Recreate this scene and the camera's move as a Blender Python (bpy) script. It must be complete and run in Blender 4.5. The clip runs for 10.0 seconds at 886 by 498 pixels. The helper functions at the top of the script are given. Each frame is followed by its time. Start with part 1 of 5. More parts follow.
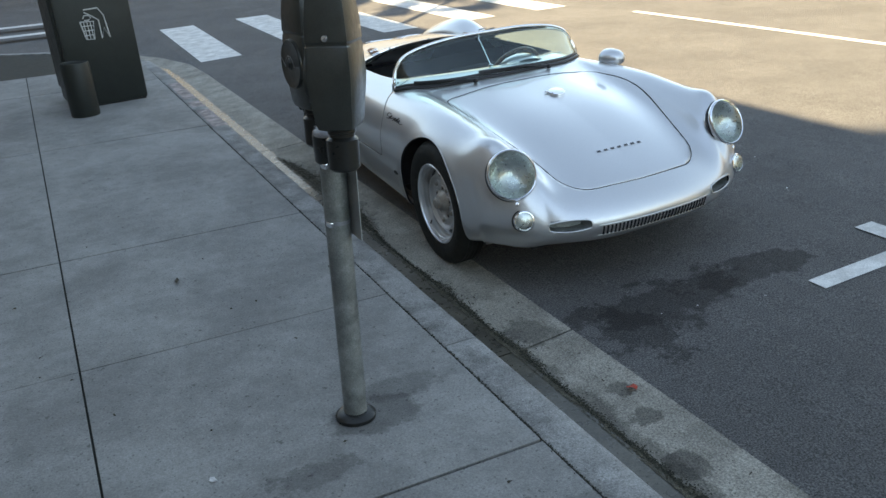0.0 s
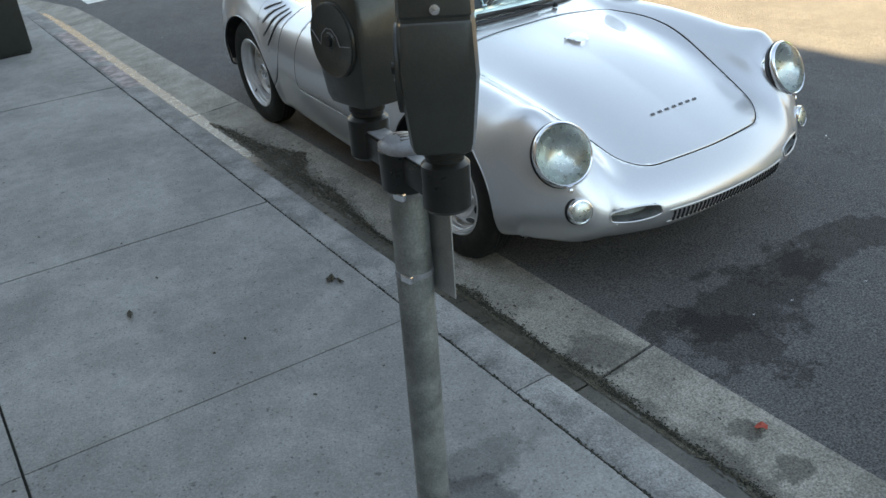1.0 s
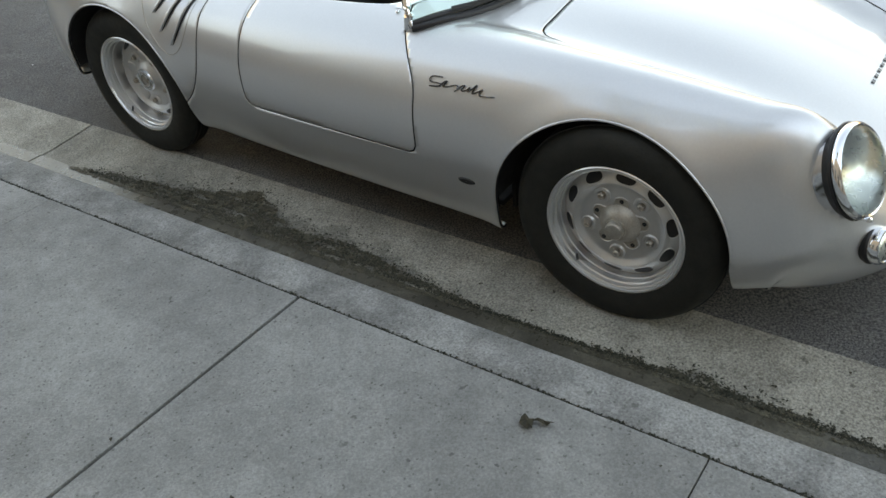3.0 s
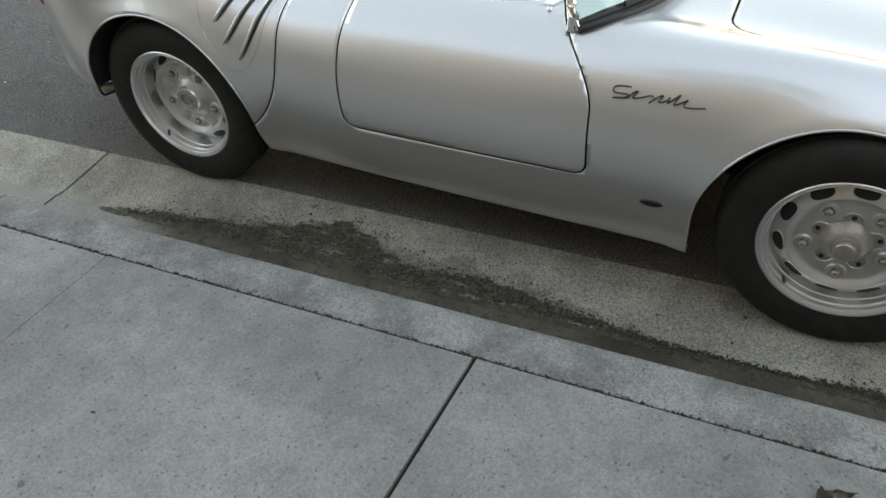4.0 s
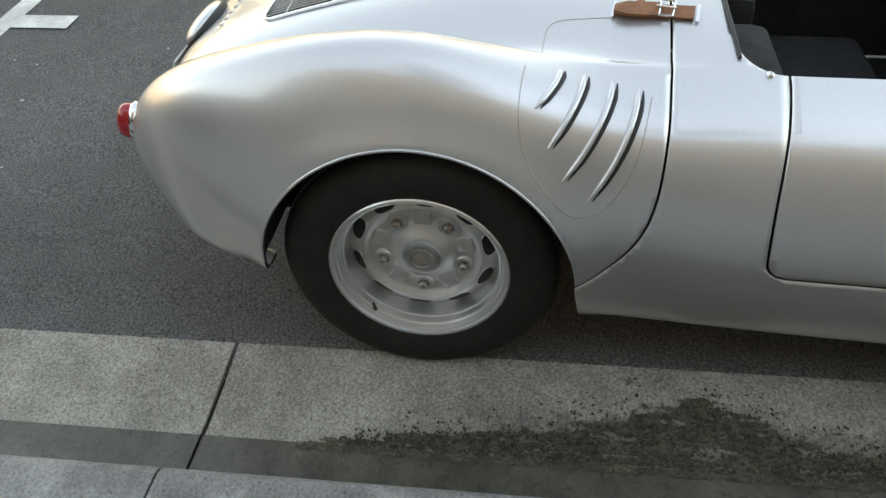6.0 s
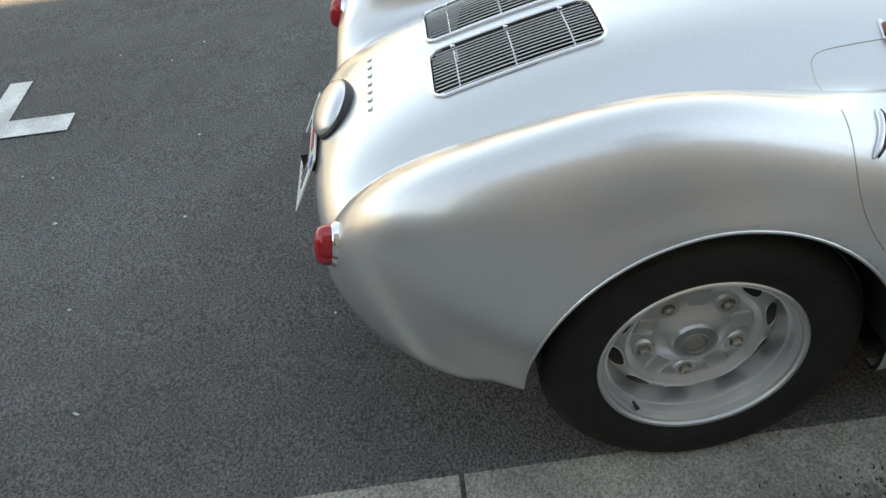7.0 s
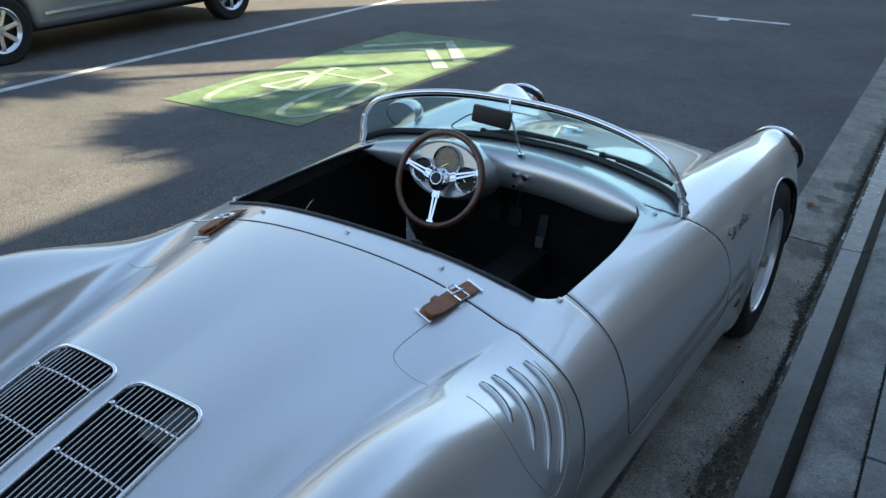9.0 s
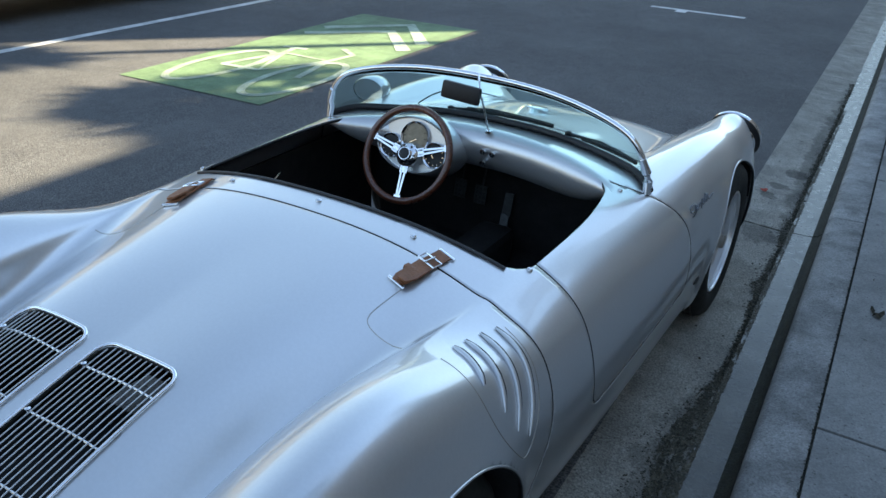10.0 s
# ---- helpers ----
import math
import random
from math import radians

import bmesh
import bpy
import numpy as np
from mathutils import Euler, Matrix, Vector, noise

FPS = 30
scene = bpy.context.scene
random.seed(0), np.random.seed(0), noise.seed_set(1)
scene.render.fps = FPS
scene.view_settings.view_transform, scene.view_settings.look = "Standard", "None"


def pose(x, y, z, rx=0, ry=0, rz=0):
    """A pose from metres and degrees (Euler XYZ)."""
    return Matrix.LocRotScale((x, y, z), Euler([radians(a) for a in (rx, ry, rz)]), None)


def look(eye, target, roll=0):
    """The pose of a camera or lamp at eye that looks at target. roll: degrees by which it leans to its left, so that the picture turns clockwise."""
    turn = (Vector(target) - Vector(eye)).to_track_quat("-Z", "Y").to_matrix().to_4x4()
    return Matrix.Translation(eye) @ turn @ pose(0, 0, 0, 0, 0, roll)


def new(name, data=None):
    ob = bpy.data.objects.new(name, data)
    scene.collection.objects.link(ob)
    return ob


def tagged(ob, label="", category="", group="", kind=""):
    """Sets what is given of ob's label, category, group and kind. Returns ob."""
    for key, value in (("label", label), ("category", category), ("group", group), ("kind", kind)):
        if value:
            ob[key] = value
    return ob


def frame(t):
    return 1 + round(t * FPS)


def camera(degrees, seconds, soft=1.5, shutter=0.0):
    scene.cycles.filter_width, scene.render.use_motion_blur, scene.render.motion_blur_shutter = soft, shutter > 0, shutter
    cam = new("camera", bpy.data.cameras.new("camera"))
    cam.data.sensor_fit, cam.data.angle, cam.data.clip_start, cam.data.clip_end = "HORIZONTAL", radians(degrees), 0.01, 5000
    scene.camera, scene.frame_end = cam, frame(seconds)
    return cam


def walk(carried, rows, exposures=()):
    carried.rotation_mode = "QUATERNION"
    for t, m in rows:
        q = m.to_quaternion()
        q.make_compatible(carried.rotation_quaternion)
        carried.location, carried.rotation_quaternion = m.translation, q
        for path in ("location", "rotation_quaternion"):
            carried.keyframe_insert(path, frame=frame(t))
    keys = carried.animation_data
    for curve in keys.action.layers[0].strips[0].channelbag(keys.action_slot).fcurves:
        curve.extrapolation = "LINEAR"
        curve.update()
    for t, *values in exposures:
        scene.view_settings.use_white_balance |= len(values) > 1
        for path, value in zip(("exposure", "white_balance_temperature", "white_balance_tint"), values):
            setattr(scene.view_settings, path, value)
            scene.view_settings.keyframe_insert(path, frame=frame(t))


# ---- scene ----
cam = camera(57.6, 10.0)
PATH = [
    (0, (-1.14, -3.49, 1.702), (-0.347, -1.836, 0.905), -3.9),
    (0.5, (-1.197, -2.991, 1.69), (-0.291, -1.436, 0.818), -3.3),
    (1, (-1.167, -2.529, 1.674), (-0.216, -1.064, 0.7), -4.6),
    (1.5, (-1.213, -2.025, 1.659), (-0.198, -0.644, 0.628), -5.3),
    (2, (-1.224, -1.59, 1.662), (-0.066, -0.371, 0.578), -5.9),
    (2.2, (-1.211, -1.404, 1.688), (-0.033, -0.232, 0.575), -6.5),
    (3.3, (-1.259, -0.515, 1.592), (0.072, 0.38, 0.398), -5.8),
    (3.5, (-1.244, -0.338, 1.605), (0.09, 0.527, 0.391), -6.4),
    (4, (-1.25, 0.085, 1.615), (0.117, 0.823, 0.356), -5.9),
    (4.5, (-1.177, 0.494, 1.611), (0.198, 1.176, 0.328), -6.8),
    (5, (-1.067, 0.977, 1.606), (0.316, 1.618, 0.311), -6.7),
    (5.2, (-1.024, 1.158, 1.594), (0.368, 1.744, 0.284), -6.3),
    (6.3, (-0.69, 2.025, 1.488), (0.845, 2.13, 0.211), -2.4),
    (6.5, (-0.655, 2.184, 1.51), (0.873, 2.248, 0.222), -3.0),
    (7, (-0.448, 2.52, 1.509), (1.099, 2.496, 0.241), -7.1),
    (7.5, (-0.311, 2.756, 1.601), (1.184, 2.023, 0.494), -3.5),
    (8, (-0.177, 2.775, 1.637), (1.189, 1.645, 0.711), -2.3),
    (8.5, (-0.055, 2.826, 1.671), (1.122, 1.478, 0.777), -2.7),
    (9, (0.029, 2.896, 1.678), (1.003, 1.374, 0.82), -0.7),
    (9.5, (0.036, 2.915, 1.684), (0.964, 1.349, 0.856), -0.2),
    (10, (0.043, 2.949, 1.645), (0.915, 1.381, 0.763), 1.6),
]
EXPOSURES = [(0.0, 2.74, 9200, 9), (0.5, 2.94, 9700, 10), (1.0, 3.06, 10200, 10), (2.0, 3.42, 12400, 13), (3.5, 3.36, 13800, 13), (4.0, 3.48, 14200, 13), (5.0, 3.58, 14600, 14), (6.5, 3.34, 13000, 12), (7.0, 3.27, 12300, 11), (7.5, 2.76, 11400, 8), (8.0, 2.36, 9600, 5), (8.5, 2.30, 8200, 6), (9.0, 2.28, 7500, 7), (9.5, 2.47, 7600, 8), (10.0, 2.44, 7400, 7)]
walk(cam, [(t, look(eye, target, roll)) for t, eye, target, roll in PATH], EXPOSURES)

# world, sun and exposure
SUN_EL = radians(30)
world = bpy.data.worlds.new("sky")
scene.world = world
world.use_nodes = True
wn = world.node_tree
sky = wn.nodes.new("ShaderNodeTexSky")
sky.dust_density, sky.air_density = 0.0, 1.0
sky.sky_type, sky.sun_disc, sky.sun_elevation, sky.sun_rotation = "NISHITA", False, SUN_EL, radians(-135)
wn.links.new(sky.outputs[0], wn.nodes["Background"].inputs[0])
wn.nodes["Background"].inputs[1].default_value = 0.09
lamp = bpy.data.lights.new("sun", "SUN")
lamp.energy, lamp.angle, lamp.color = 5.0, radians(0.55), (1.0, 0.905, 0.735)
sun = new("sun", lamp)
sun.matrix_world = look((-30 * math.cos(SUN_EL) * math.sqrt(.5), -30 * math.cos(SUN_EL) * math.sqrt(.5), 30 * math.sin(SUN_EL)), (0, 0, 0))


# ---- materials ----
def mat(name, color, rough=0.5, metal=0.0, coat=0.0, var=0.0, scale=8.0, bump=0.0, bscale=60.0, ior=1.45, trans=0.0, fleck=0.0, dark=(0, 0, 0), stain=0.0, sscale=1.2, piece=0.0, blots=(), specks=0.0):
    m = bpy.data.materials.new(name)
    m.use_nodes = True
    nt = m.node_tree
    b = nt.nodes["Principled BSDF"]
    b.inputs["Base Color"].default_value = (*color, 1)
    b.inputs["Roughness"].default_value = rough
    b.inputs["Metallic"].default_value = metal
    b.inputs["Coat Weight"].default_value = coat
    b.inputs["Coat Roughness"].default_value = 0.025
    b.inputs["IOR"].default_value = ior
    b.inputs["Transmission Weight"].default_value = trans
    geo = nt.nodes.new("ShaderNodeTexCoord")
    pos = nt.nodes.new("ShaderNodeNewGeometry").outputs["Position"]

    def noise_tex(s, detail=6.0, roughness=0.6):
        n = nt.nodes.new("ShaderNodeTexNoise")
        n.inputs["Scale"].default_value, n.inputs["Detail"].default_value, n.inputs["Roughness"].default_value = s, detail, roughness
        nt.links.new(pos, n.inputs["Vector"])
        return n.outputs["Fac"]

    def ramp(src, a, b2, lo, hi):
        r = nt.nodes.new("ShaderNodeMapRange")
        r.inputs[1].default_value, r.inputs[2].default_value, r.inputs[3].default_value, r.inputs[4].default_value = a, b2, lo, hi
        nt.links.new(src, r.inputs[0])
        return r.outputs[0]

    col = None

    def mul(fac_src):
        nonlocal col
        mx = nt.nodes.new("ShaderNodeVectorMath")
        mx.operation = "SCALE"
        if col is None:
            mx.inputs[0].default_value = color
        else:
            nt.links.new(col, mx.inputs[0])
        nt.links.new(fac_src, mx.inputs["Scale"])
        col = mx.outputs[0]

    if var:
        mul(ramp(noise_tex(scale), 0.3, 0.7, 1 - var, 1 + var))
        mul(ramp(noise_tex(scale * 14, 3), 0.3, 0.7, 1 - var * 0.7, 1 + var * 0.7))
    if stain:
        mul(ramp(noise_tex(sscale, 8, 0.65), 0.38, 0.62, 1 - stain, 1 + stain * 0.25))
    if fleck:
        mul(ramp(noise_tex(150, 2), 0.35, 0.7, 1 - fleck, 1 + fleck))
    if specks:
        for sc, lim in ((9.0, 0.060), (23.0, 0.075), (48.0, 0.11)):
            vo = nt.nodes.new("ShaderNodeTexVoronoi")
            vo.inputs["Scale"].default_value = sc
            wob = nt.nodes.new("ShaderNodeVectorMath")
            wob.operation = "MULTIPLY_ADD"
            wn2 = nt.nodes.new("ShaderNodeTexNoise")
            wn2.inputs["Scale"].default_value = sc * 5
            nt.links.new(pos, wn2.inputs["Vector"])
            nt.links.new(wn2.outputs["Color"], wob.inputs[0])
            wob.inputs[1].default_value = (0.4 / sc,) * 3
            nt.links.new(pos, wob.inputs[2])
            nt.links.new(wob.outputs[0], vo.inputs["Vector"])
            mul(ramp(vo.outputs["Distance"], lim, lim * 1.6, 1 - specks, 1.0))
    for cx, cy, rx, ry, strength, wobble, freq in blots:
        sub = nt.nodes.new("ShaderNodeVectorMath")
        sub.operation = "SUBTRACT"
        sub.inputs[1].default_value = (cx, cy, 0)
        nt.links.new(pos, sub.inputs[0])
        sc2 = nt.nodes.new("ShaderNodeVectorMath")
        sc2.operation = "MULTIPLY"
        sc2.inputs[1].default_value = (1 / rx, 1 / ry, 0)
        nt.links.new(sub.outputs[0], sc2.inputs[0])
        ln = nt.nodes.new("ShaderNodeVectorMath")
        ln.operation = "LENGTH"
        nt.links.new(sc2.outputs[0], ln.inputs[0])
        ad = nt.nodes.new("ShaderNodeMath")
        nt.links.new(ln.outputs["Value"], ad.inputs[0])
        nt.links.new(ramp(noise_tex(freq, 7, 0.7), 0.2, 0.8, -wobble, wobble), ad.inputs[1])
        mul(ramp(ad.outputs[0], 0.85, 1.12, 1 - strength, 1.0))
    if piece:
        oi = nt.nodes.new("ShaderNodeObjectInfo")
        mul(ramp(oi.outputs["Random"], 0, 1, 1 - piece, 1 + piece))
    if col is not None:
        nt.links.new(col, b.inputs["Base Color"])
    if bump:
        bp = nt.nodes.new("ShaderNodeBump")
        bp.inputs["Strength"].default_value, bp.inputs["Distance"].default_value = bump, 0.01
        nt.links.new(noise_tex(bscale, 5), bp.inputs["Height"])
        nt.links.new(bp.outputs[0], b.inputs["Normal"])
    if var:
        nt.links.new(ramp(noise_tex(scale * 2.3), 0.3, 0.7, max(rough - 0.08, 0.02), min(rough + 0.08, 1)), b.inputs["Roughness"])
    return m


SILVER = mat("silver_paint", (0.60, 0.605, 0.61), 0.34, 0.76, 1.0, fleck=0.02)
CHROME = mat("chrome", (0.82, 0.83, 0.85), 0.10, 1.0)
DKCHROME = mat("dark_chrome", (0.14, 0.14, 0.145), 0.16, 1.0)
STEEL = mat("painted_steel", (0.68, 0.69, 0.70), 0.27, 0.92)
SLAT = mat("painted_slat", (0.62, 0.63, 0.64), 0.45, 0.35)
RIM = mat("polished_rim", (0.76, 0.765, 0.77), 0.31, 0.80)
DISC = mat("satin_wheel_paint", (0.60, 0.60, 0.595), 0.38, 0.68, var=0.05, scale=22)
HUBDIRT = mat("dusty_hub", (0.40, 0.37, 0.33), 0.42, 0.55, var=0.2, scale=20)
TYRE = mat("tyre_rubber", (0.011, 0.011, 0.0085), 0.75, var=0.25, scale=12, bump=0.15, bscale=120)
BLACK = mat("black_trim_and_shade", (0.012, 0.012, 0.013), 0.5, var=0.2, scale=10)
DARKIN = mat("dark_interior", (0.014, 0.014, 0.015), 0.85, var=0.3, scale=12)
RUBBER = mat("rubber_seal", (0.02, 0.02, 0.022), 0.45)
LEATHER = mat("tan_leather", (0.25, 0.094, 0.038), 0.55, var=0.25, scale=30, bump=0.25, bscale=200)
PEDAL = mat("worn_pedal_metal", (0.05, 0.053, 0.053), 0.45, 0.6, var=0.3, scale=60)
WOOD = mat("rim_wood", (0.11, 0.035, 0.018), 0.3, 0, 0.5, var=0.3, scale=25)
REDLENS = mat("red_lens", (0.42, 0.012, 0.02), 0.12, 0, 0.6)
LENS = mat("headlamp_glass", (0.93, 0.97, 0.95), 0.12, trans=1.0, ior=1.40, bump=0.06, bscale=60)
REFLECT = mat("lamp_reflector", (0.58, 0.62, 0.59), 0.30, 0.9, var=0.1, scale=30)
DIAL = mat("dial_face", (0.20, 0.17, 0.12), 0.35, 0, 0.6, var=0.3, scale=40)
PLATE = mat("plate_white", (0.66, 0.67, 0.62), 0.4, var=0.1, scale=20)
INK = mat("plate_ink", (0.03, 0.04, 0.09), 0.5)
BLUE = mat("sticker_blue", (0.03, 0.12, 0.4), 0.5)
REDINK = mat("red_ink", (0.4, 0.05, 0.05), 0.5)
CONCRETE = mat("concrete", (0.238, 0.238, 0.228), 0.88, var=0.10, scale=16, bump=0.32, bscale=190, fleck=0.17, stain=0.26, sscale=2.3, piece=0.045, specks=0.45, blots=((-.40, -1.33, .16, .10, .40, .7, 9), (-.25, -1.22, .16, .07, .35, .6, 7), (-.66, -1.52, .13, .06, .35, .9, 12), (-.1, -2.1, .20, .10, .22, .9, 8)))
KERBMAT = mat("kerb_concrete", (0.27, 0.27, 0.26), 0.88, var=0.10, scale=14, bump=0.45, bscale=150, fleck=0.26, stain=0.42, sscale=6.0, piece=0.05, specks=0.4)
TROUGH = mat("damp_channel", (0.072, 0.066, 0.052), 0.30, var=0.25, scale=9, bump=0.10, bscale=90, fleck=0.20, stain=0.40, sscale=4.0, piece=0.06)
GRIME = mat("wet_grime", (0.060, 0.054, 0.036), 0.7, var=0.45, scale=20, bump=0.7, bscale=130, fleck=0.45)
MOSS_SHADE = mat("mossy_dirt_and_shade", (0.020, 0.021, 0.013), 0.9, var=0.5, scale=30, bump=0.6, bscale=120)
GRIT = mat("dark_grit", (0.026, 0.026, 0.017), 0.9, var=0.4, scale=60)
KERBPAINT = mat("faded_pink_paint", (0.29, 0.245, 0.24), 0.7, var=0.3, scale=20, bump=0.3, bscale=100, stain=0.5, sscale=12)
GUTTERMAT = mat("gutter_concrete", (0.312, 0.294, 0.254), 0.9, var=0.10, scale=12, bump=0.65, bscale=140, fleck=0.38, stain=0.32, sscale=4.0, piece=0.05, specks=0.5, blots=((.36, 1.2, .10, .75, .35, .8, 9), (.34, -2.4, .07, 1.3, .45, .8, 5), (.45, -.95, .11, .10, .45, .9, 9), (.50, -1.5, .05, .05, .5, .8, 12), (.47, -1.68, .06, .05, .5, .8, 12), (.40, -1.95, .06, .08, .5, .9, 10)))
ASPHALT = mat("asphalt", (0.114, 0.113, 0.112), 0.90, var=0.10, scale=9, bump=1.0, bscale=150, fleck=0.60, stain=0.20, sscale=0.9, blots=((1.05, -1.10, .42, .16, .55, 1.2, 7), (1.55, -1.08, .36, .10, .55, 1.2, 8), (.82, -1.25, .16, .18, .50, 1.2, 9), (1.8, .6, .5, .9, .25, .8, 2)))
JOINT = mat("joint_dirt", (0.022, 0.023, 0.018), 0.95, var=0.3, scale=20)
WHITE = mat("road_paint", (0.58, 0.58, 0.56), 0.7, var=0.15, scale=8, bump=0.3, bscale=120, fleck=0.15, stain=0.25, sscale=6)
WORNMARK = mat("worn_marking", (0.33, 0.40, 0.30), 0.75, var=0.25, scale=7, bump=0.3, bscale=120, fleck=0.25, stain=0.3, sscale=5)
GREEN = mat("green_lane_paint", (0.125, 0.20, 0.10), 0.75, var=0.15, scale=6, bump=0.4, bscale=120, fleck=0.2, stain=0.2, sscale=3)
METER = mat("meter_grey", (0.043, 0.046, 0.041), 0.36, 0.25, 0.2, var=0.15, scale=18, bump=0.06, bscale=160)
METERDK = mat("meter_dark", (0.019, 0.020, 0.019), 0.33, 0.2, var=0.2, scale=18)
MEDAL = mat("pale_cast_grey", (0.26, 0.27, 0.285), 0.5, 0.3, var=0.25, scale=40)
SHEETGREY = mat("grey_sheet", (0.34, 0.35, 0.345), 0.5, 0.4, var=0.15, scale=12)
GALV = mat("galvanised_pole", (0.25, 0.265, 0.255), 0.5, 0.55, var=0.3, scale=16, stain=0.25, sscale=9)
BINMAT = mat("bin_green", (0.016, 0.019, 0.016), 0.45, var=0.2, scale=8)
BRICKWALL = mat("brown_brick", (0.17, 0.115, 0.092), 0.9, var=0.15, scale=3, bump=0.3, bscale=30)
FACADE = mat("facade_stucco", (0.30, 0.245, 0.21), 0.9, var=0.1, scale=2, bump=0.2, bscale=40)
FACADE2 = mat("far_stucco", (0.13, 0.125, 0.115), 0.9, var=0.1, scale=2)
BARK = mat("palm_bark", (0.16, 0.12, 0.08), 0.9, var=0.3, scale=9, bump=0.6, bscale=30)
LEAF = mat("palm_leaf", (0.05, 0.09, 0.03), 0.6, var=0.2, scale=6)
DEADLEAF = mat("dead_leaf", (0.035, 0.03, 0.018), 0.8, var=0.4, scale=90)
GUM = mat("gum_spot", (0.045, 0.045, 0.045), 0.85)
LITTER = mat("pale_litter", (0.5, 0.5, 0.5), 0.7)
RED_LITTER = mat("red_litter", (0.35, 0.05, 0.03), 0.7)
WET = mat("wet_dirt", (0.040, 0.038, 0.030), 0.55, var=0.3, scale=25, bump=0.4, bscale=90)
OIL = mat("oil_stain", (0.026, 0.026, 0.026), 0.6, var=0.2, scale=14, bump=0.6, bscale=130)
VANPAINT = mat("van_paint", (0.30, 0.31, 0.32), 0.35, 0.6, 0.4, var=0.02, scale=3)
BODYGLASS = mat("tinted_glass", (0.74, 0.93, 0.89), 0.0, trans=1.0, ior=1.45)
DARKGLASS = mat("dark_glass", (0.02, 0.025, 0.03), 0.05, 0, 0.5)


# ---- mesh helpers ----
class Mesh:
    def __init__(self):
        self.v, self.f = [], []

    def add(self, vs, fs):
        o = len(self.v)
        self.v += [tuple(p) for p in vs]
        self.f += [tuple(i + o for i in f) for f in fs]
        return self

    def box(self, cx, cy, cz, sx, sy, sz, m=None, bevel=0.0):
        bm = bmesh.new()
        bmesh.ops.create_cube(bm, size=1)
        for v in bm.verts:
            v.co = Vector((v.co.x * sx, v.co.y * sy, v.co.z * sz))
        if bevel:
            bmesh.ops.bevel(bm, geom=bm.edges[:], offset=bevel, segments=2, affect="EDGES", profile=0.6)
        t = (m or Matrix()) @ Matrix.Translation((cx, cy, cz))
        bm.verts.index_update()
        self.add([t @ v.co for v in bm.verts], [[v.index for v in f.verts] for f in bm.faces])
        bm.free()
        return self

    def lathe(self, prof, m=None, n=48, caps=False):
        """prof: (r, h) pairs round the local z axis."""
        m = m or Matrix()
        vs, fs = [], []
        k = len(prof)
        for i in range(n):
            a = 2 * math.pi * i / n
            vs += [m @ Vector((r * math.cos(a), r * math.sin(a), h)) for r, h in prof]
        for i in range(n):
            j = (i + 1) % n
            fs += [(i * k + q, j * k + q, j * k + q + 1, i * k + q + 1) for q in range(k - 1)]
        if caps:
            fs.append(tuple(i * k for i in range(n))[::-1])
            fs.append(tuple(i * k + k - 1 for i in range(n)))
        return self.add(vs, fs)

    def tube(self, pts, r, n=10, closed=False, flat=1.0):
        pts = [Vector(p) for p in pts]
        rs = [float(q) for q in (r if isinstance(r, (list, tuple)) else [r] * len(pts))]
        vs, fs = [], []
        cnt = len(pts)
        up = Vector((0, 0, 1))
        for i, p in enumerate(pts):
            d = (pts[(i + 1) % cnt] - pts[i - 1]) if closed else (pts[min(i + 1, cnt - 1)] - pts[max(i - 1, 0)])
            d.normalize()
            a = d.cross(up if abs(d.z) < 0.95 else Vector((1, 0, 0))).normalized()
            b = a.cross(d)
            vs += [p + rs[i] * (math.cos(2 * math.pi * q / n) * a + flat * math.sin(2 * math.pi * q / n) * b) for q in range(n)]
        for i in range(cnt if closed else cnt - 1):
            j = (i + 1) % cnt
            fs += [(i * n + q, i * n + (q + 1) % n, j * n + (q + 1) % n, j * n + q) for q in range(n)]
        if not closed:
            fs += [tuple(range(n))[::-1], tuple((cnt - 1) * n + q for q in range(n))]
        return self.add(vs, fs)

    def prism(self, outline, z0, z1, m=None):
        m = m or Matrix()
        k = len(outline)
        vs = [m @ Vector((x, y, z0)) for x, y in outline] + [m @ Vector((x, y, z1)) for x, y in outline]
        fs = [tuple(range(k))[::-1], tuple(range(k, 2 * k))] + [(i, (i + 1) % k, (i + 1) % k + k, i + k) for i in range(k)]
        return self.add(vs, fs)


def part(name, mesh, material, parent=None, label="", smooth=None, at=None):
    """One mesh object, under a thing or a part where one is given."""
    me = mesh
    if isinstance(mesh, Mesh):
        me = bpy.data.meshes.new(name)
        me.from_pydata(mesh.v, [], mesh.f)
        bm = bmesh.new()
        bm.from_mesh(me)
        bmesh.ops.recalc_face_normals(bm, faces=bm.faces)
        bm.to_mesh(me)
        bm.free()
        if smooth is not None:
            me.shade_smooth()
            me.set_sharp_from_angle(angle=radians(smooth))
        me.materials.append(material)
    ob = new(name, me)
    ob.parent = parent
    if at is not None:
        ob.matrix_basis = at
    if label:
        ob["label"] = label
    return ob


def empty(name, m, label, category, group="", kind=""):
    ob = new(name)
    ob.empty_display_size = 0.1
    ob.matrix_world = m
    return tagged(ob, label, category, group, kind)


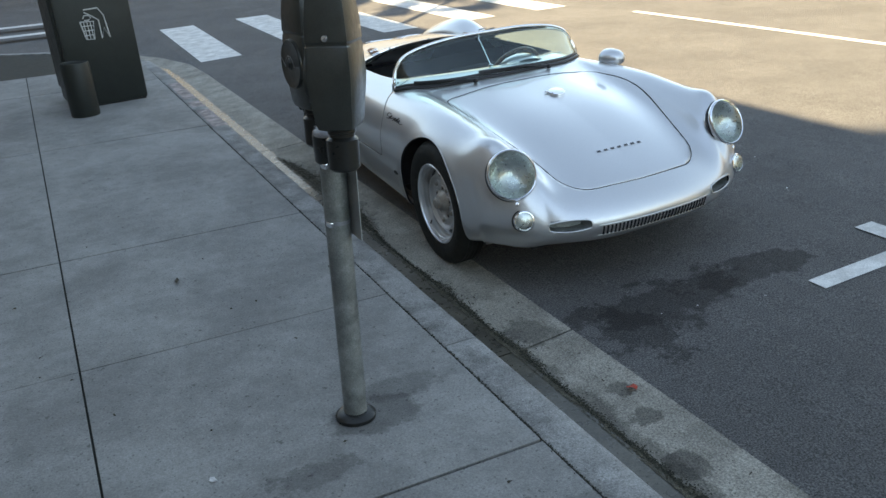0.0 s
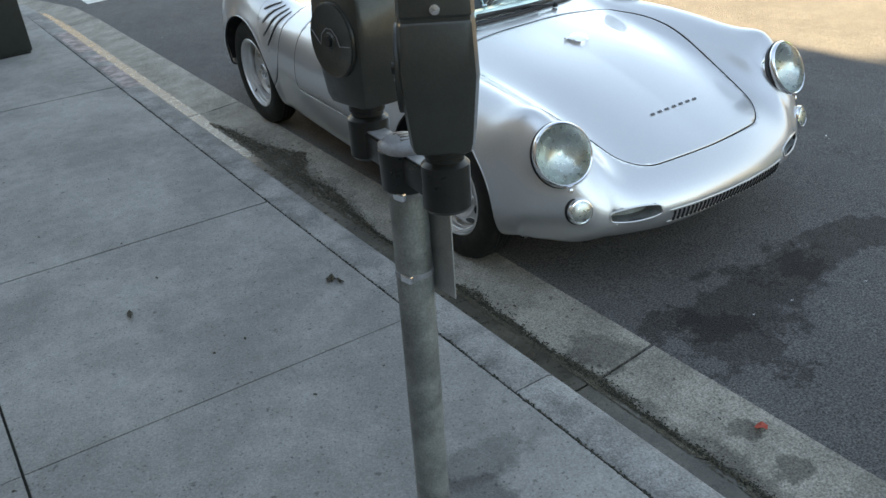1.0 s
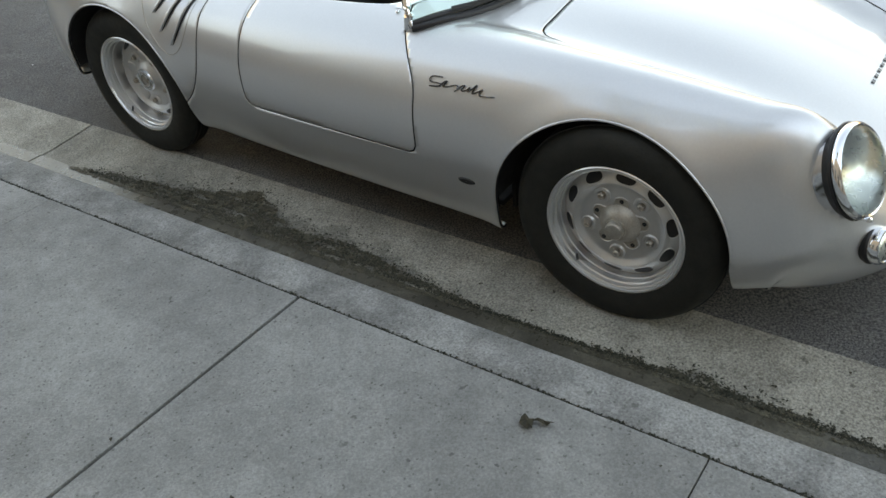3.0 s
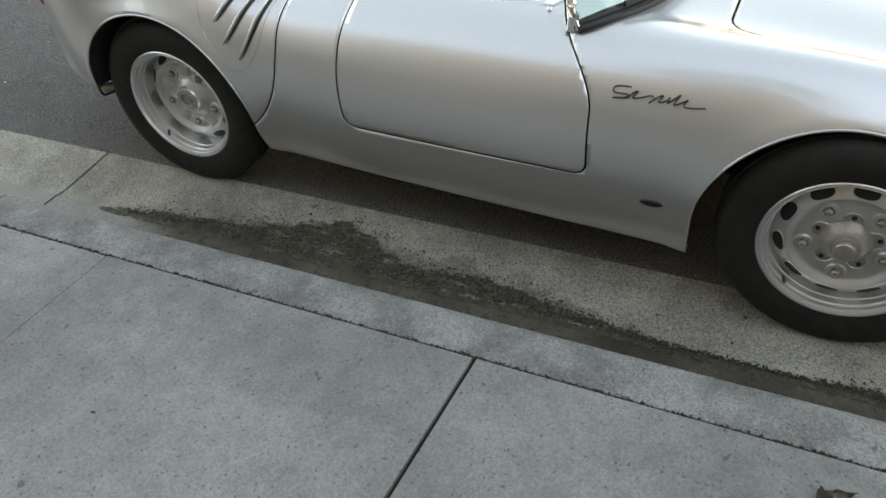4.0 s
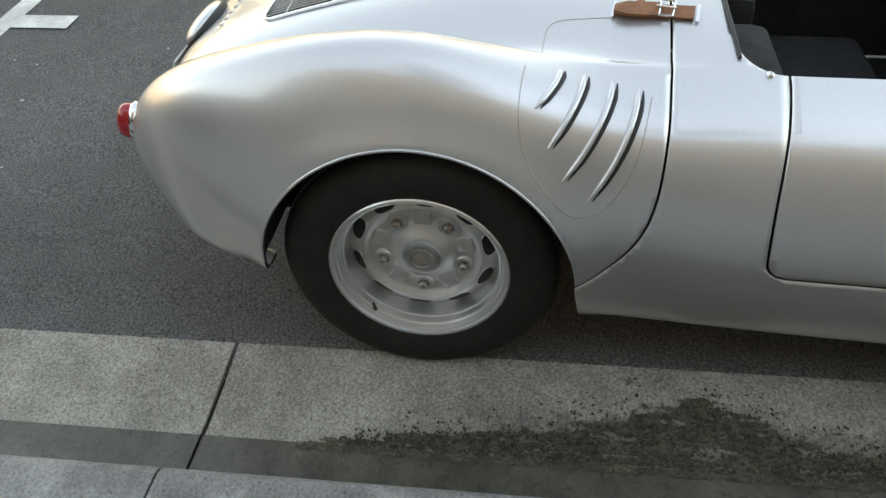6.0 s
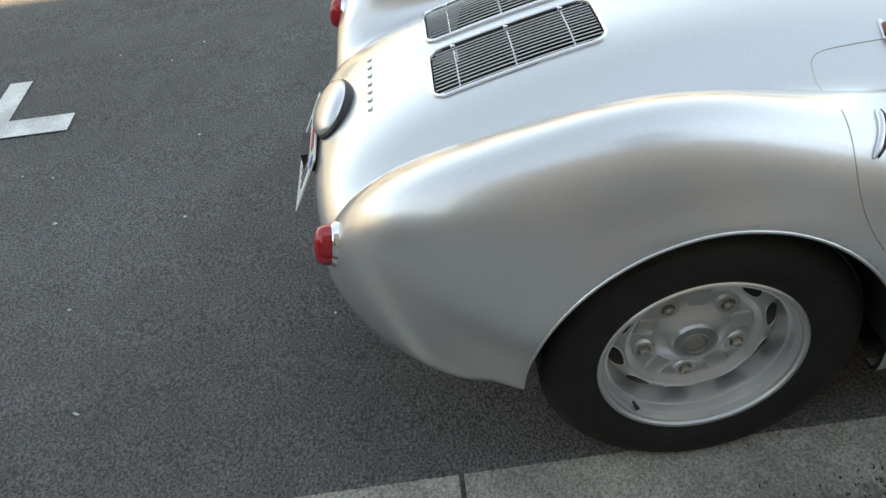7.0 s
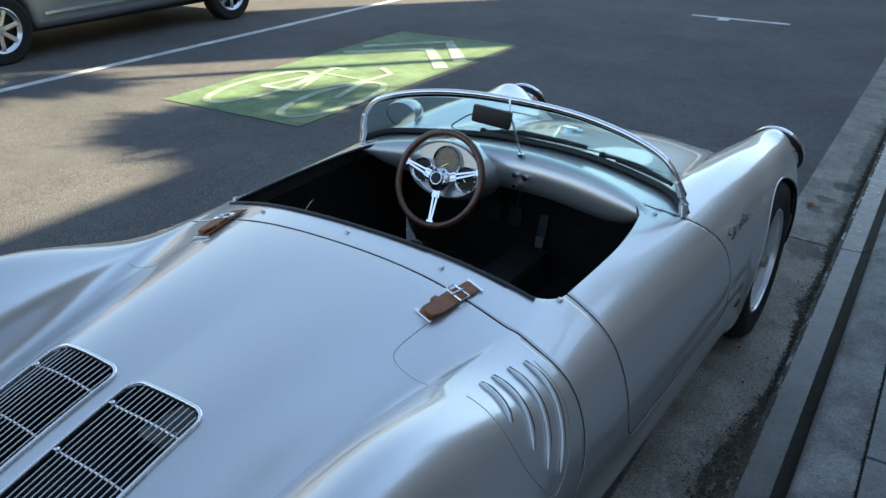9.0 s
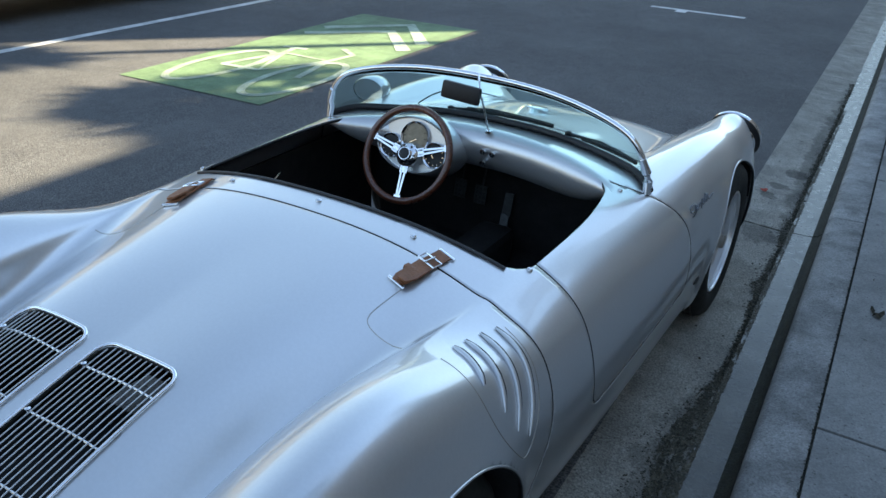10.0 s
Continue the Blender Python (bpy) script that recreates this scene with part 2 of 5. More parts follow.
def spline(xs, ys):
    """A smooth curve through points, as a function (natural cubic)."""
    xs, ys = np.asarray(xs, float), np.asarray(ys, float)
    n = len(xs)
    h = np.diff(xs)
    A = np.zeros((n, n))
    r = np.zeros((n,) + ys.shape[1:])
    A[0, 0] = A[-1, -1] = 1
    for i in range(1, n - 1):
        A[i, i - 1], A[i, i], A[i, i + 1] = h[i - 1], 2 * (h[i - 1] + h[i]), h[i]
        r[i] = 6 * ((ys[i + 1] - ys[i]) / h[i] - (ys[i] - ys[i - 1]) / h[i - 1])
    mm = np.linalg.solve(A, r)

    def f(t):
        t = np.clip(np.atleast_1d(np.asarray(t, float)), xs[0], xs[-1])
        i = np.clip(np.searchsorted(xs, t) - 1, 0, n - 2)
        a, b, hh = xs[i + 1] - t, t - xs[i], h[i]
        if ys.ndim > 1:
            a, b, hh = a[:, None], b[:, None], hh[:, None]
        return mm[i] * a ** 3 / (6 * hh) + mm[i + 1] * b ** 3 / (6 * hh) + (ys[i] / hh - mm[i] * hh / 6) * a + (ys[i + 1] / hh - mm[i + 1] * hh / 6) * b
    return f


def rmax(a, b, r):
    """The larger of two, with a rounded corner."""
    if a > -r and b > -r:
        return math.hypot(a + r, b + r) - r
    return max(a, b)


def cut(mesh, fn):
    """Splits a mesh along fn = 0: the part where it is below, and the part above."""
    val = [fn(*p) for p in mesh.v]
    out = []
    for sign in (1, -1):
        res, idx, edge = Mesh(), {}, {}

        def vert(i):
            if i not in idx:
                idx[i] = len(res.v)
                res.v.append(mesh.v[i])
            return idx[i]

        def cross(i, j):
            key = (min(i, j), max(i, j))
            if key not in edge:
                a, b = key
                pa, pb = Vector(mesh.v[a]), Vector(mesh.v[b])
                t = val[a] / (val[a] - val[b])
                edge[key] = len(res.v)
                res.v.append(tuple(pa.lerp(pb, min(max(t, 0.001), 0.999))))
            return edge[key]

        for f in mesh.f:
            ins = [val[i] * sign < 0 for i in f]
            if all(ins):
                res.f.append(tuple(vert(i) for i in f))
            elif any(ins):
                poly = []
                for q in range(len(f)):
                    i, j = f[q], f[(q + 1) % len(f)]
                    if val[i] * sign < 0:
                        poly.append(vert(i))
                    if (val[i] * sign < 0) != (val[j] * sign < 0):
                        poly.append(cross(i, j))
                if len(poly) > 2:
                    res.f.append(tuple(poly))
        out.append(res)
    return out


def mirrored(mesh):
    res = Mesh()
    n = len(mesh.v)
    res.v = list(mesh.v) + [(-x, y, z) for x, y, z in mesh.v]
    res.f = list(mesh.f) + [tuple(i + n for i in f[::-1]) for f in mesh.f]
    bm = bmesh.new()
    me = bpy.data.meshes.new("tmp")
    me.from_pydata(res.v, [], res.f)
    bm.from_mesh(me)
    bmesh.ops.remove_doubles(bm, verts=[v for v in bm.verts if abs(v.co.x) < 1e-4], dist=1e-4)
    bm.verts.index_update()
    res = Mesh()
    res.add([v.co for v in bm.verts], [[v.index for v in f.verts] for f in bm.faces])
    bm.free()
    bpy.data.meshes.remove(me)
    return res


def flipped(mesh):
    res = Mesh()
    return res.add([(-x, y, z) for x, y, z in mesh.v], [f[::-1] for f in mesh.f])


# ---- road, gutter, kerb and pavement ----
KTOP = 0.13


def crown(x):
    return 0.018 + 0.082 * (1 - math.exp(-max(min(x, 6.6) - 0.6, 0) / 2.2)) - 0.006 * max(x - 6.6, 0) if x < 40 else -0.18


def strip_mesh(xs, ys, zf):
    m = Mesh()
    for y in ys:
        m.v += [(x, y, zf(x, y)) for x in xs]
    k = len(xs)
    m.f += [(j * k + i, j * k + i + 1, (j + 1) * k + i + 1, (j + 1) * k + i) for j in range(len(ys) - 1) for i in range(k - 1)]
    return m


road_xs = [-150, -60, -20, -8, -2, 0.25, 0.598] + [0.6 + 0.5 * i for i in range(1, 26)] + [20, 40, 150]
ground = part("ground", strip_mesh(road_xs, [-150, -60, -20, -8, -4, 0, 4, 8, 20, 60, 150], lambda x, y: crown(x) if x > 0.5 else -0.06), ASPHALT)
tagged(ground, "dark grey worn asphalt street surface", "road", kind="structure")


def on_road(x, y, lift=0.004):
    return (x, y, crown(x) + lift)


def kerb_line(s):
    """A point and its outward side along the kerb's back edge, by length from y = 0; it turns the corner at the far end."""
    y0, rad = 6.4, 3.2
    if s < y0:
        return Vector((0, s, 0)), Vector((1, 0, 0))
    a = min((s - y0) / rad, math.pi / 2)
    rest = max(s - y0 - rad * math.pi / 2, 0)
    return Vector((-rad + rad * math.cos(a) - rest, y0 + rad * math.sin(a), 0)), Vector((math.cos(a), math.sin(a), 0))


KERB_PROFILE = [(0.003, -0.05), (0.003, KTOP - 0.004), (0.008, KTOP), (0.10, KTOP - 0.002), (0.126, KTOP - 0.003), (0.143, KTOP - 0.009), (0.154, KTOP - 0.021), (0.161, KTOP - 0.045), (0.166, -0.05)]
TROUGH_PROFILE = [(0.167, -0.02), (0.168, 0.009), (0.200, 0.0045), (0.260, 0.003), (0.318, 0.0032), (0.327, -0.01)]
# Moss at the foot; its dark colour also paints the kerb face's shade.
MOSS_SHADE_PROFILE = [(0.160, -0.01), (0.1645, 0.060), (0.1700, 0.030), (0.188, 0.010), (0.208, 0.0065), (0.212, -0.005)]
GUTTER_PROFILE = [(0.167, -0.05), (0.168, 0.000), (0.33, 0.000), (0.36, -0.001), (0.48, 0.008), (0.596, 0.018), (0.602, 0.012), (0.602, -0.05)]


def swept(profile, s0, s1, step=0.6):
    m = Mesh()
    n = max(2, int((s1 - s0) / step) + 1)
    k = len(profile)
    for i in range(n):
        p, o = kerb_line(s0 + (s1 - s0) * i / (n - 1))
        m.v += [tuple(p + o * u + Vector((0, 0, z))) for u, z in profile]
    m.f += [(i * k + q, i * k + q + 1, (i + 1) * k + q + 1, (i + 1) * k + q) for i in range(n - 1) for q in range(k - 1)]
    m.f += [tuple(range(k)), tuple((n - 1) * k + q for q in range(k))[::-1]]
    return m


kerb = tagged(part("kerb", swept([(0.01, -0.05), (0.01, 0.09), (0.155, 0.09), (0.155, -0.05)], -20, 18), JOINT), "weathered concrete kerb along the pavement", "kerb", kind="structure")
gutter = tagged(part("gutter", swept([(0.17, -0.05), (0.17, -0.012), (0.60, -0.004), (0.60, -0.05)], -20, 18), JOINT), "stained concrete gutter pan beside the asphalt", "gutter", kind="structure")
JOINTS = [-19.1 + 3.585 * i + 0.115 for i in range(11)]

# ---- pavement base (its slabs come at the end of the file) ----
pave = Mesh()
edge_pts = [kerb_line(s)[0] for s in [-30] + [6.4 + 0.4 * i for i in range(14)] + [26]]
outline = [(p.x, p.y) for p in edge_pts] + [(-14, 9.6), (-14, -30)]
pave.prism(outline, -0.05, KTOP - 0.012)
pavement = tagged(part("pavement", pave, JOINT), "grey concrete pavement of large square slabs", "pavement", kind="structure")


# ---- the silver roadster ----
CAR = pose(1.222, -0.06, 0.0154, 0, -1.4, -1.2)
car = empty("roadster", CAR, "low open silver sports roadster parked at the kerb", "car")

# rails of the right half: centre line outwards to the sill, each from the nose's lower lip to the tail's
RAIL_CENTRE = [(0, -.775, .252), (0, -.828, .322), (0, -.735, .455), (0, -.35, .615), (0, 0, .700), (0, .40, .755), (0, .74, .795), (0, 1.42, .832), (0, 1.75, .815), (0, 2.10, .768), (0, 2.45, .690), (0, 2.74, .580), (0, 2.835, .450), (0, 2.78, .310)]
RAIL_LID = [(.25, -.765, .252), (.26, -.808, .322), (.26, -.712, .452), (.26, -.35, .605), (.26, 0, .690), (.27, .40, .745), (.30, .74, .785), (.30, 1.42, .812), (.28, 1.75, .798), (.27, 2.10, .754), (.26, 2.45, .672), (.25, 2.73, .566), (.25, 2.82, .440), (.25, 2.77, .310)]
RAIL_VALLEY = [(.43, -.718, .260), (.44, -.755, .326), (.43, -.663, .468), (.43, -.35, .598), (.44, 0, .670), (.46, .40, .727), (.48, .74, .764), (.465, 1.42, .776), (.43, 1.75, .752), (.410, 2.10, .692), (.389, 2.45, .618), (.355, 2.70, .545), (.35, 2.80, .430), (.35, 2.75, .310)]
RAIL_INNER = [(.50, -.672, .254), (.52, -.715, .336), (.513, -.580, .560), (.511, -.345, .662), (.52, 0, .710), (.53, .40, .741), (.545, .74, .750), (.535, 1.42, .752), (.505, 1.75, .754), (.463, 2.10, .776), (.445, 2.45, .726), (.43, 2.70, .622), (.43, 2.79, .465), (.43, 2.74, .310)]
RAIL_CROWN = [(.57, -.620, .240), (.60, -.663, .355), (.605, -.520, .645), (.60, -.33, .706), (.60, 0, .732), (.60, .40, .740), (.60, .74, .732), (.590, 1.42, .726), (.577, 1.75, .742), (.575, 2.10, .828), (.565, 2.45, .783), (.535, 2.69, .667), (.52, 2.770, .500), (.50, 2.72, .310)]
RAIL_SHOULDER = [(.64, -.550, .245), (.675, -.580, .370), (.700, -.455, .595), (.70, -.28, .650), (.70, 0, .678), (.695, .40, .680), (.687, .74, .672), (.672, 1.42, .662), (.667, 1.75, .690), (.680, 2.10, .752), (.664, 2.45, .705), (.622, 2.65, .595), (.60, 2.69, .430), (.56, 2.67, .310)]
RAIL_WAIST = [(.68, -.490, .245), (.715, -.520, .355), (.74, -.415, .470), (.755, -.25, .525), (.765, 0, .535), (.757, .40, .530), (.75, .74, .520), (.728, 1.42, .505), (.722, 1.75, .520), (.745, 2.10, .535), (.715, 2.43, .490), (.67, 2.57, .440), (.65, 2.62, .370), (.60, 2.61, .310)]
RAIL_LOWER = [(.69, -.450, .240), (.725, -.475, .310), (.75, -.380, .355), (.76, -.22, .370), (.765, 0, .370), (.753, .40, .350), (.745, .74, .340), (.724, 1.42, .335), (.712, 1.75, .345), (.738, 2.10, .370), (.715, 2.40, .370), (.675, 2.53, .350), (.655, 2.57, .325), (.615, 2.56, .305)]
RAIL_SILL = [(.68, -.430, .225), (.71, -.445, .250), (.73, -.350, .235), (.74, -.20, .215), (.74, 0, .200), (.72, .40, .200), (.71, .74, .202), (.690, 1.42, .210), (.680, 1.75, .218), (.710, 2.10, .255), (.705, 2.37, .298), (.67, 2.47, .306), (.65, 2.50, .298), (.61, 2.50, .295)]
RAIL_TUCK = [(.64, -.410, .212), (.66, -.415, .225), (.69, -.330, .212), (.70, -.19, .198), (.705, 0, .186), (.685, .40, .186), (.675, .74, .188), (.655, 1.42, .196), (.645, 1.75, .204), (.675, 2.10, .240), (.67, 2.35, .284), (.63, 2.44, .294), (.61, 2.47, .286), (.57, 2.47, .283)]
# the fender's inner edge: a tight turn beside the engine lid, soft elsewhere
RAIL_EDGE = [tuple(.30 * a + .70 * b for a, b in zip(p, q)) for p, q in zip(RAIL_VALLEY, RAIL_INNER)]
for k, dx, dz in ((8, .018, .008), (9, .021, .036), (10, .021, .036), (11, .020, .028)):
    RAIL_EDGE[k] = (RAIL_INNER[k][0] - dx, RAIL_INNER[k][1], RAIL_INNER[k][2] - dz)
NET = np.array([RAIL_CENTRE, RAIL_LID, RAIL_VALLEY, RAIL_EDGE, RAIL_INNER, RAIL_CROWN, RAIL_SHOULDER, RAIL_WAIST, RAIL_LOWER, RAIL_SILL, RAIL_TUCK])


def params(net, axis):
    d = np.linalg.norm(np.diff(net, axis=axis), axis=2).mean(axis=1 - axis)
    return np.concatenate([[0], np.cumsum(np.sqrt(d))])


U, V = params(NET, 1), params(NET, 0)
NU, NV = 260, 116
along = spline(U, NET.transpose(1, 0, 2).reshape(len(U), -1))(np.linspace(U[0], U[-1], NU)).reshape(NU, len(NET), 3)
# the centre line meets its mirror image level: extend the net across it
across_in = np.concatenate([along[:, 2:0:-1] * [-1, 1, 1], along], axis=1)
VX = np.concatenate([-V[2:0:-1], V])
grid = spline(VX, across_in.transpose(1, 0, 2).reshape(len(VX), -1))(np.linspace(0, V[-1], NV)).reshape(NV, NU, 3)
grid[0, :, 0] = 0
AX_F, AX_R, AX_Z = 0.0, 2.082, 0.308


def arch(y, z, c, r):
    dy, dz = y - c, z - AX_Z
    if c > 1 and dy > 0:
        dy *= 1.05
    if c < 1 and dy < 0:
        dy *= .93
    if dz > 0:
        return math.hypot(dy, dz) - r
    return abs(dy) - r + 0.16 * dz * (1 if dy < 0 else 0.3)


shell = Mesh()
for i in range(NV):
    for j in range(NU):
        x, y, z = grid[i, j]
        for c, r in ((AX_F, 0.332), (AX_R + .010, 0.354)):
            d = arch(y, z, c, r)
            if x > 0.6 and d < 0.1:
                x += 0.009 * math.exp(-((d - 0.002) / 0.045) ** 2) * min(1, max(0, x - 0.6) / 0.1) * min(1, max(0, .72 - z) / .06)
        shell.v.append((x, y, z))
shell.f = [(i * NU + j, (i + 1) * NU + j, (i + 1) * NU + j + 1, i * NU + j + 1) for i in range(NV - 1) for j in range(NU - 1)]

from mathutils.bvhtree import BVHTree
tree = BVHTree.FromPolygons([Vector(p) for p in mirrored(shell).v], mirrored(shell).f)


def drop(x, y, lift=0.0, way=(0, 0, -1), start=None):
    """The point of the bodywork below (x, y), or along a way from start, and its normal."""
    s = Vector(start) if start else Vector((x, y, 2))
    p, n, _, _ = tree.ray_cast(s, Vector(way))
    if p is None:
        p, n = Vector((x, y, 0.5)), Vector((0, 0, 1))
    if n.dot(Vector(way)) > 0:
        n = -n
    return p + n * lift, n


def seat(p, n, fore=(0, 1, 0)):
    """A pose on the bodywork: z along the normal, y along fore."""
    z = Vector(n).normalized()
    x = Vector(fore).cross(z).normalized()
    y = z.cross(x)
    return Matrix.Translation(p) @ Matrix((x, y, z)).transposed().to_4x4()


def radial(y, deg, lift=0.0, s=-1):
    """The flank at a station y and an angle round the fender's axis."""
    a = radians(deg)
    out = Vector((s * math.cos(a), 0, math.sin(a)))
    return drop(0, 0, lift, -out, Vector((s * .45, y, .50)) + out)


def side(y, z, lift=0.0, s=-1):
    return drop(0, 0, lift, (-s, 0, 0), (2 * s, y, z))


hood_side = spline([-.72, -.60, -.45, -.30, -.05, .20, .36], [.345, .378, .408, .440, .490, .490, .460])
f_hood = lambda x, y, z: rmax(rmax(x - float(hood_side(y)[0]), y - 0.345, 0.05), -0.712 + 0.032 * (x / .3) ** 2 - y, 0.10) if z > 0.4 and y < 0.6 else 1.0
f_cock = lambda x, y, z: rmax(rmax(x - 0.545 + 0.03 * ((y - 1.12) / 0.3) ** 2 * (1 if y < 1.12 else 0.2), y - 1.482 + 0.030 * (x / .5) ** 2, 0.08), 0.615 + 0.20 * (x / .54) ** 2 - y, 0.05) if z > 0.5 else 1.0
f_door = lambda x, y, z: rmax(rmax(0.612 + 4.5 * max(0, z - .58) ** 2 - y, y - 1.364 - 0.012 * math.sin(max(0, min(1, (z - .40) / .34)) * math.pi), 0.03), 0.404 - z, 0.035) if x > 0.4 else 1.0
clam_z = spline([.30, .335, .40, .467, .62, .724, .80, .84], [1.775, 1.730, 1.668, 1.626, 1.592, 1.584, 1.577, 1.575])
f_clam = lambda x, y, z: float(clam_z(z)[0]) - y if y > 1.2 and z > 0.22 else 1.0 if y < 2.0 else -1.0
GX, GYC = 0.028, 2.349
f_grille = lambda x, y, z: rmax(abs(abs(x - GX) - 0.124) - 0.099, abs(y - GYC) - 0.180, 0.028) if z > 0.5 else 1.0
f_intake = lambda x, y, z: rmax(abs(x - 0.425) - 0.088, abs(z - 0.352) - 0.023, 0.02) if y < -0.5 else 1.0
HL = Vector((.605, -.565, .575))
f_lamp = lambda x, y, z: math.dist((x, y, z), HL) - 0.102 if y < -0.3 else 1.0
f_wheels = lambda x, y, z: min(arch(y, z, AX_F, 0.332), arch(y, z, AX_R + .010, 0.354)) if x > 0.45 else 1.0

GAP = 0.0026
for f in (f_wheels, f_cock, f_intake, f_lamp):
    shell = cut(shell, f)[1]


def panel(f):
    """Takes the panel inside f out of the shell, leaving a shut line."""
    global shell
    inner = cut(shell, lambda x, y, z: f(x, y, z) + GAP)[0]
    shell = cut(shell, lambda x, y, z: f(x, y, z) - GAP)[1]
    return inner


hood_m, door_m, clam_m = panel(f_hood), panel(f_door), panel(f_clam)


def sheet(name, m, parent, label="", thick=0.010):
    ob = part(name, m, SILVER, parent, label, smooth=60)
    s = ob.modifiers.new("thickness", "SOLIDIFY")
    s.thickness, s.offset, s.use_even_offset = thick, -1, False
    # Panel edges are black: the shut lines' shade is put into their colour.
    ob.data.materials.append(BLACK)
    s.material_offset_rim = 1
    return ob


body = sheet("body", mirrored(shell), car)
hood = sheet("front_lid", mirrored(hood_m), car)
sheet("door", flipped(door_m), car)
sheet("door", door_m, car)
clam = sheet("rear_lid", cut(mirrored(clam_m), f_grille)[1], car)


def wheel(c, s, m_rear):
    """One wheel with its axle along x; s is the side that it faces."""
    base = pose(*c, 0, 90 * s, 0)
    R0 = 0.311
    tyre = Mesh().lathe([(.196, -.060), (.215, -.070), (.258, -.077), (.288, -.069), (.304, -.054), (R0, -.034), (R0 + .001, 0), (R0, .034), (.304, .054), (.288, .069), (.258, .077), (.215, .070), (.196, .060)], base, 72)
    w = part("wheel", tyre, TYRE, car, "black tyre on a silver steel wheel", smooth=50)
    w.name = "wheel"
    grooves = Mesh()
    for h in (-.034, -.012, .012, .034):
        grooves.lathe([(R0 - .003, h - .003), (R0 + .0022, h - .003), (R0 + .0022, h + .003), (R0 - .003, h + .003)], base, 72)
    part("tread", grooves, BLACK, w)
    d = 0.002 if not m_rear else -0.022
    rim = Mesh().lathe([(.188, -.055), (.190, .030), (.194, .054), (.203, .060), (.2050, .064), (.2015, .0672), (.1965, .0655), (.1945, .0590), (.1925, .0580), (.1900, .0600), (.1880, .0585), (.1868, .0470), (.1850, .0455), (.1830, .0470), (.1812, .0455), (.1800, .0280), (.1770, .0260), (.1755, .0180), (.1740, -.005), (.1700, -.034)], base, 72)
    part("rim", rim, RIM, w, smooth=35)
    middle = [(.098, .013 + d), (.080, .016 + d), (.066, .022 + d), (.056, .031 + d), (.046, .035 + d), (.001, .035 + d)] if m_rear else [(.110, .0155 + d), (.094, .0150 + d), (.050, .0130 + d), (.001, .0130 + d)]
    prof = [(.176, .004 + d), (.171, .007 + d), (.163, .014 + d), (.149, .0235 + d), (.141, .029 + d), (.136, .0300 + d), (.131, .0275 + d), (.123, .0185 + d), (.116, .0160 + d)] + middle
    disc = Mesh().lathe(prof, base, 72)
    rise = lambda r: float(np.interp(r, [p[0] for p in prof[::-1]], [p[1] for p in prof[::-1]]))
    part("wheel_disc", disc, DISC, w, smooth=32)
    for i in range(10):
        a = 2 * math.pi * (i + .86) / 10
        slot, lip = Mesh(), []
        for ring in (0, .5, .85, 1):
            for q in range(28):
                t = 2 * math.pi * q / 28
                r = .1560 + .0150 * ring * math.sin(t) - .0015 * ring * math.cos(t) ** 2
                w2 = a + .0300 * ring * math.copysign(abs(math.cos(t)) ** .8, math.cos(t)) / .156
                p = base @ Vector((r * math.cos(w2), r * math.sin(w2), rise(r) + .0012 - (.004 if ring < .9 else 0)))
                slot.v.append(tuple(p))
                if ring == 1:
                    lip.append(base @ Vector((r * math.cos(w2), r * math.sin(w2), rise(r) + .0008)))
        slot.f = [(g * 28 + q, g * 28 + (q + 1) % 28, g * 28 + 28 + (q + 1) % 28, g * 28 + 28 + q) for g in range(3) for q in range(28)]
        for v in range(84):
            slot.v[v] = tuple(Vector(slot.v[v]) + (base.to_3x3() @ Vector((0, 0, .0052))))
        # Not cut through: black colour gives the shade inside the slot.
        part("vent_slot", slot, BLACK, w)
        part("slot_lip", Mesh().tube(lip, .0016, 6, True), DISC, w, smooth=60)
    for i in range(5):
        a = 2 * math.pi * (i + .47) / 5
        lug = base @ pose(.0985 * math.cos(a), .0985 * math.sin(a), .012 + d)
        part("lug_seat", Mesh().lathe([(.027, .000), (.022, .008), (.014, .008), (.012, .003)], lug, 16), DISC, w, smooth=30)
        part("lug_nut", Mesh().lathe([(.0105, .002), (.0105, .016), (.007, .019), (.006, .015), (.001, .015)], lug, 6), HUBDIRT, w)
        b = a + math.pi / 5
        if m_rear:
            part("boss", Mesh().box(0, 0, 0, .044, .040, .012, base @ pose(.100 * math.cos(b), .100 * math.sin(b), .0135 + d, 0, -8, math.degrees(b)), 0.005), DISC, w, smooth=40)
        else:
            part("drum_hole", Mesh().lathe([(.0062, .0), (.0062, .003), (.001, .003)], base @ pose(.074 * math.cos(b), .074 * math.sin(b), .0150 + d), 12), BLACK, w)
    if not m_rear:
        star = []
        for q in range(100):
            t = 2 * math.pi * q / 100
            lobe = math.cos(5 * (t - b))
            r = .0720 + .0150 * math.copysign(abs(lobe) ** .6, lobe)
            star.append((r * math.cos(t), r * math.sin(t)))
        part("drum_face", Mesh().prism(star, .010 + d, .0160 + d, base), HUBDIRT, w, smooth=30)
        part("star_edge", Mesh().tube([base @ Vector((x, y, .0160 + d)) for x, y in star], .0022, 6, True), DISC, w, smooth=60)
        part("drum_dome", Mesh().lathe([(.062, .0160 + d), (.058, .0220 + d), (.050, .0320 + d), (.041, .0400 + d), (.034, .0435 + d), (.026, .0440 + d)], base, 40), HUBDIRT, w, smooth=60)
    vs = base @ pose(.180 * math.cos(2.4), .180 * math.sin(2.4), .040)
    part("valve_stem", Mesh().tube([vs @ Vector((0, 0, 0)), vs @ Vector((-.012, -.010, .012))], .004, 8), BLACK, w)
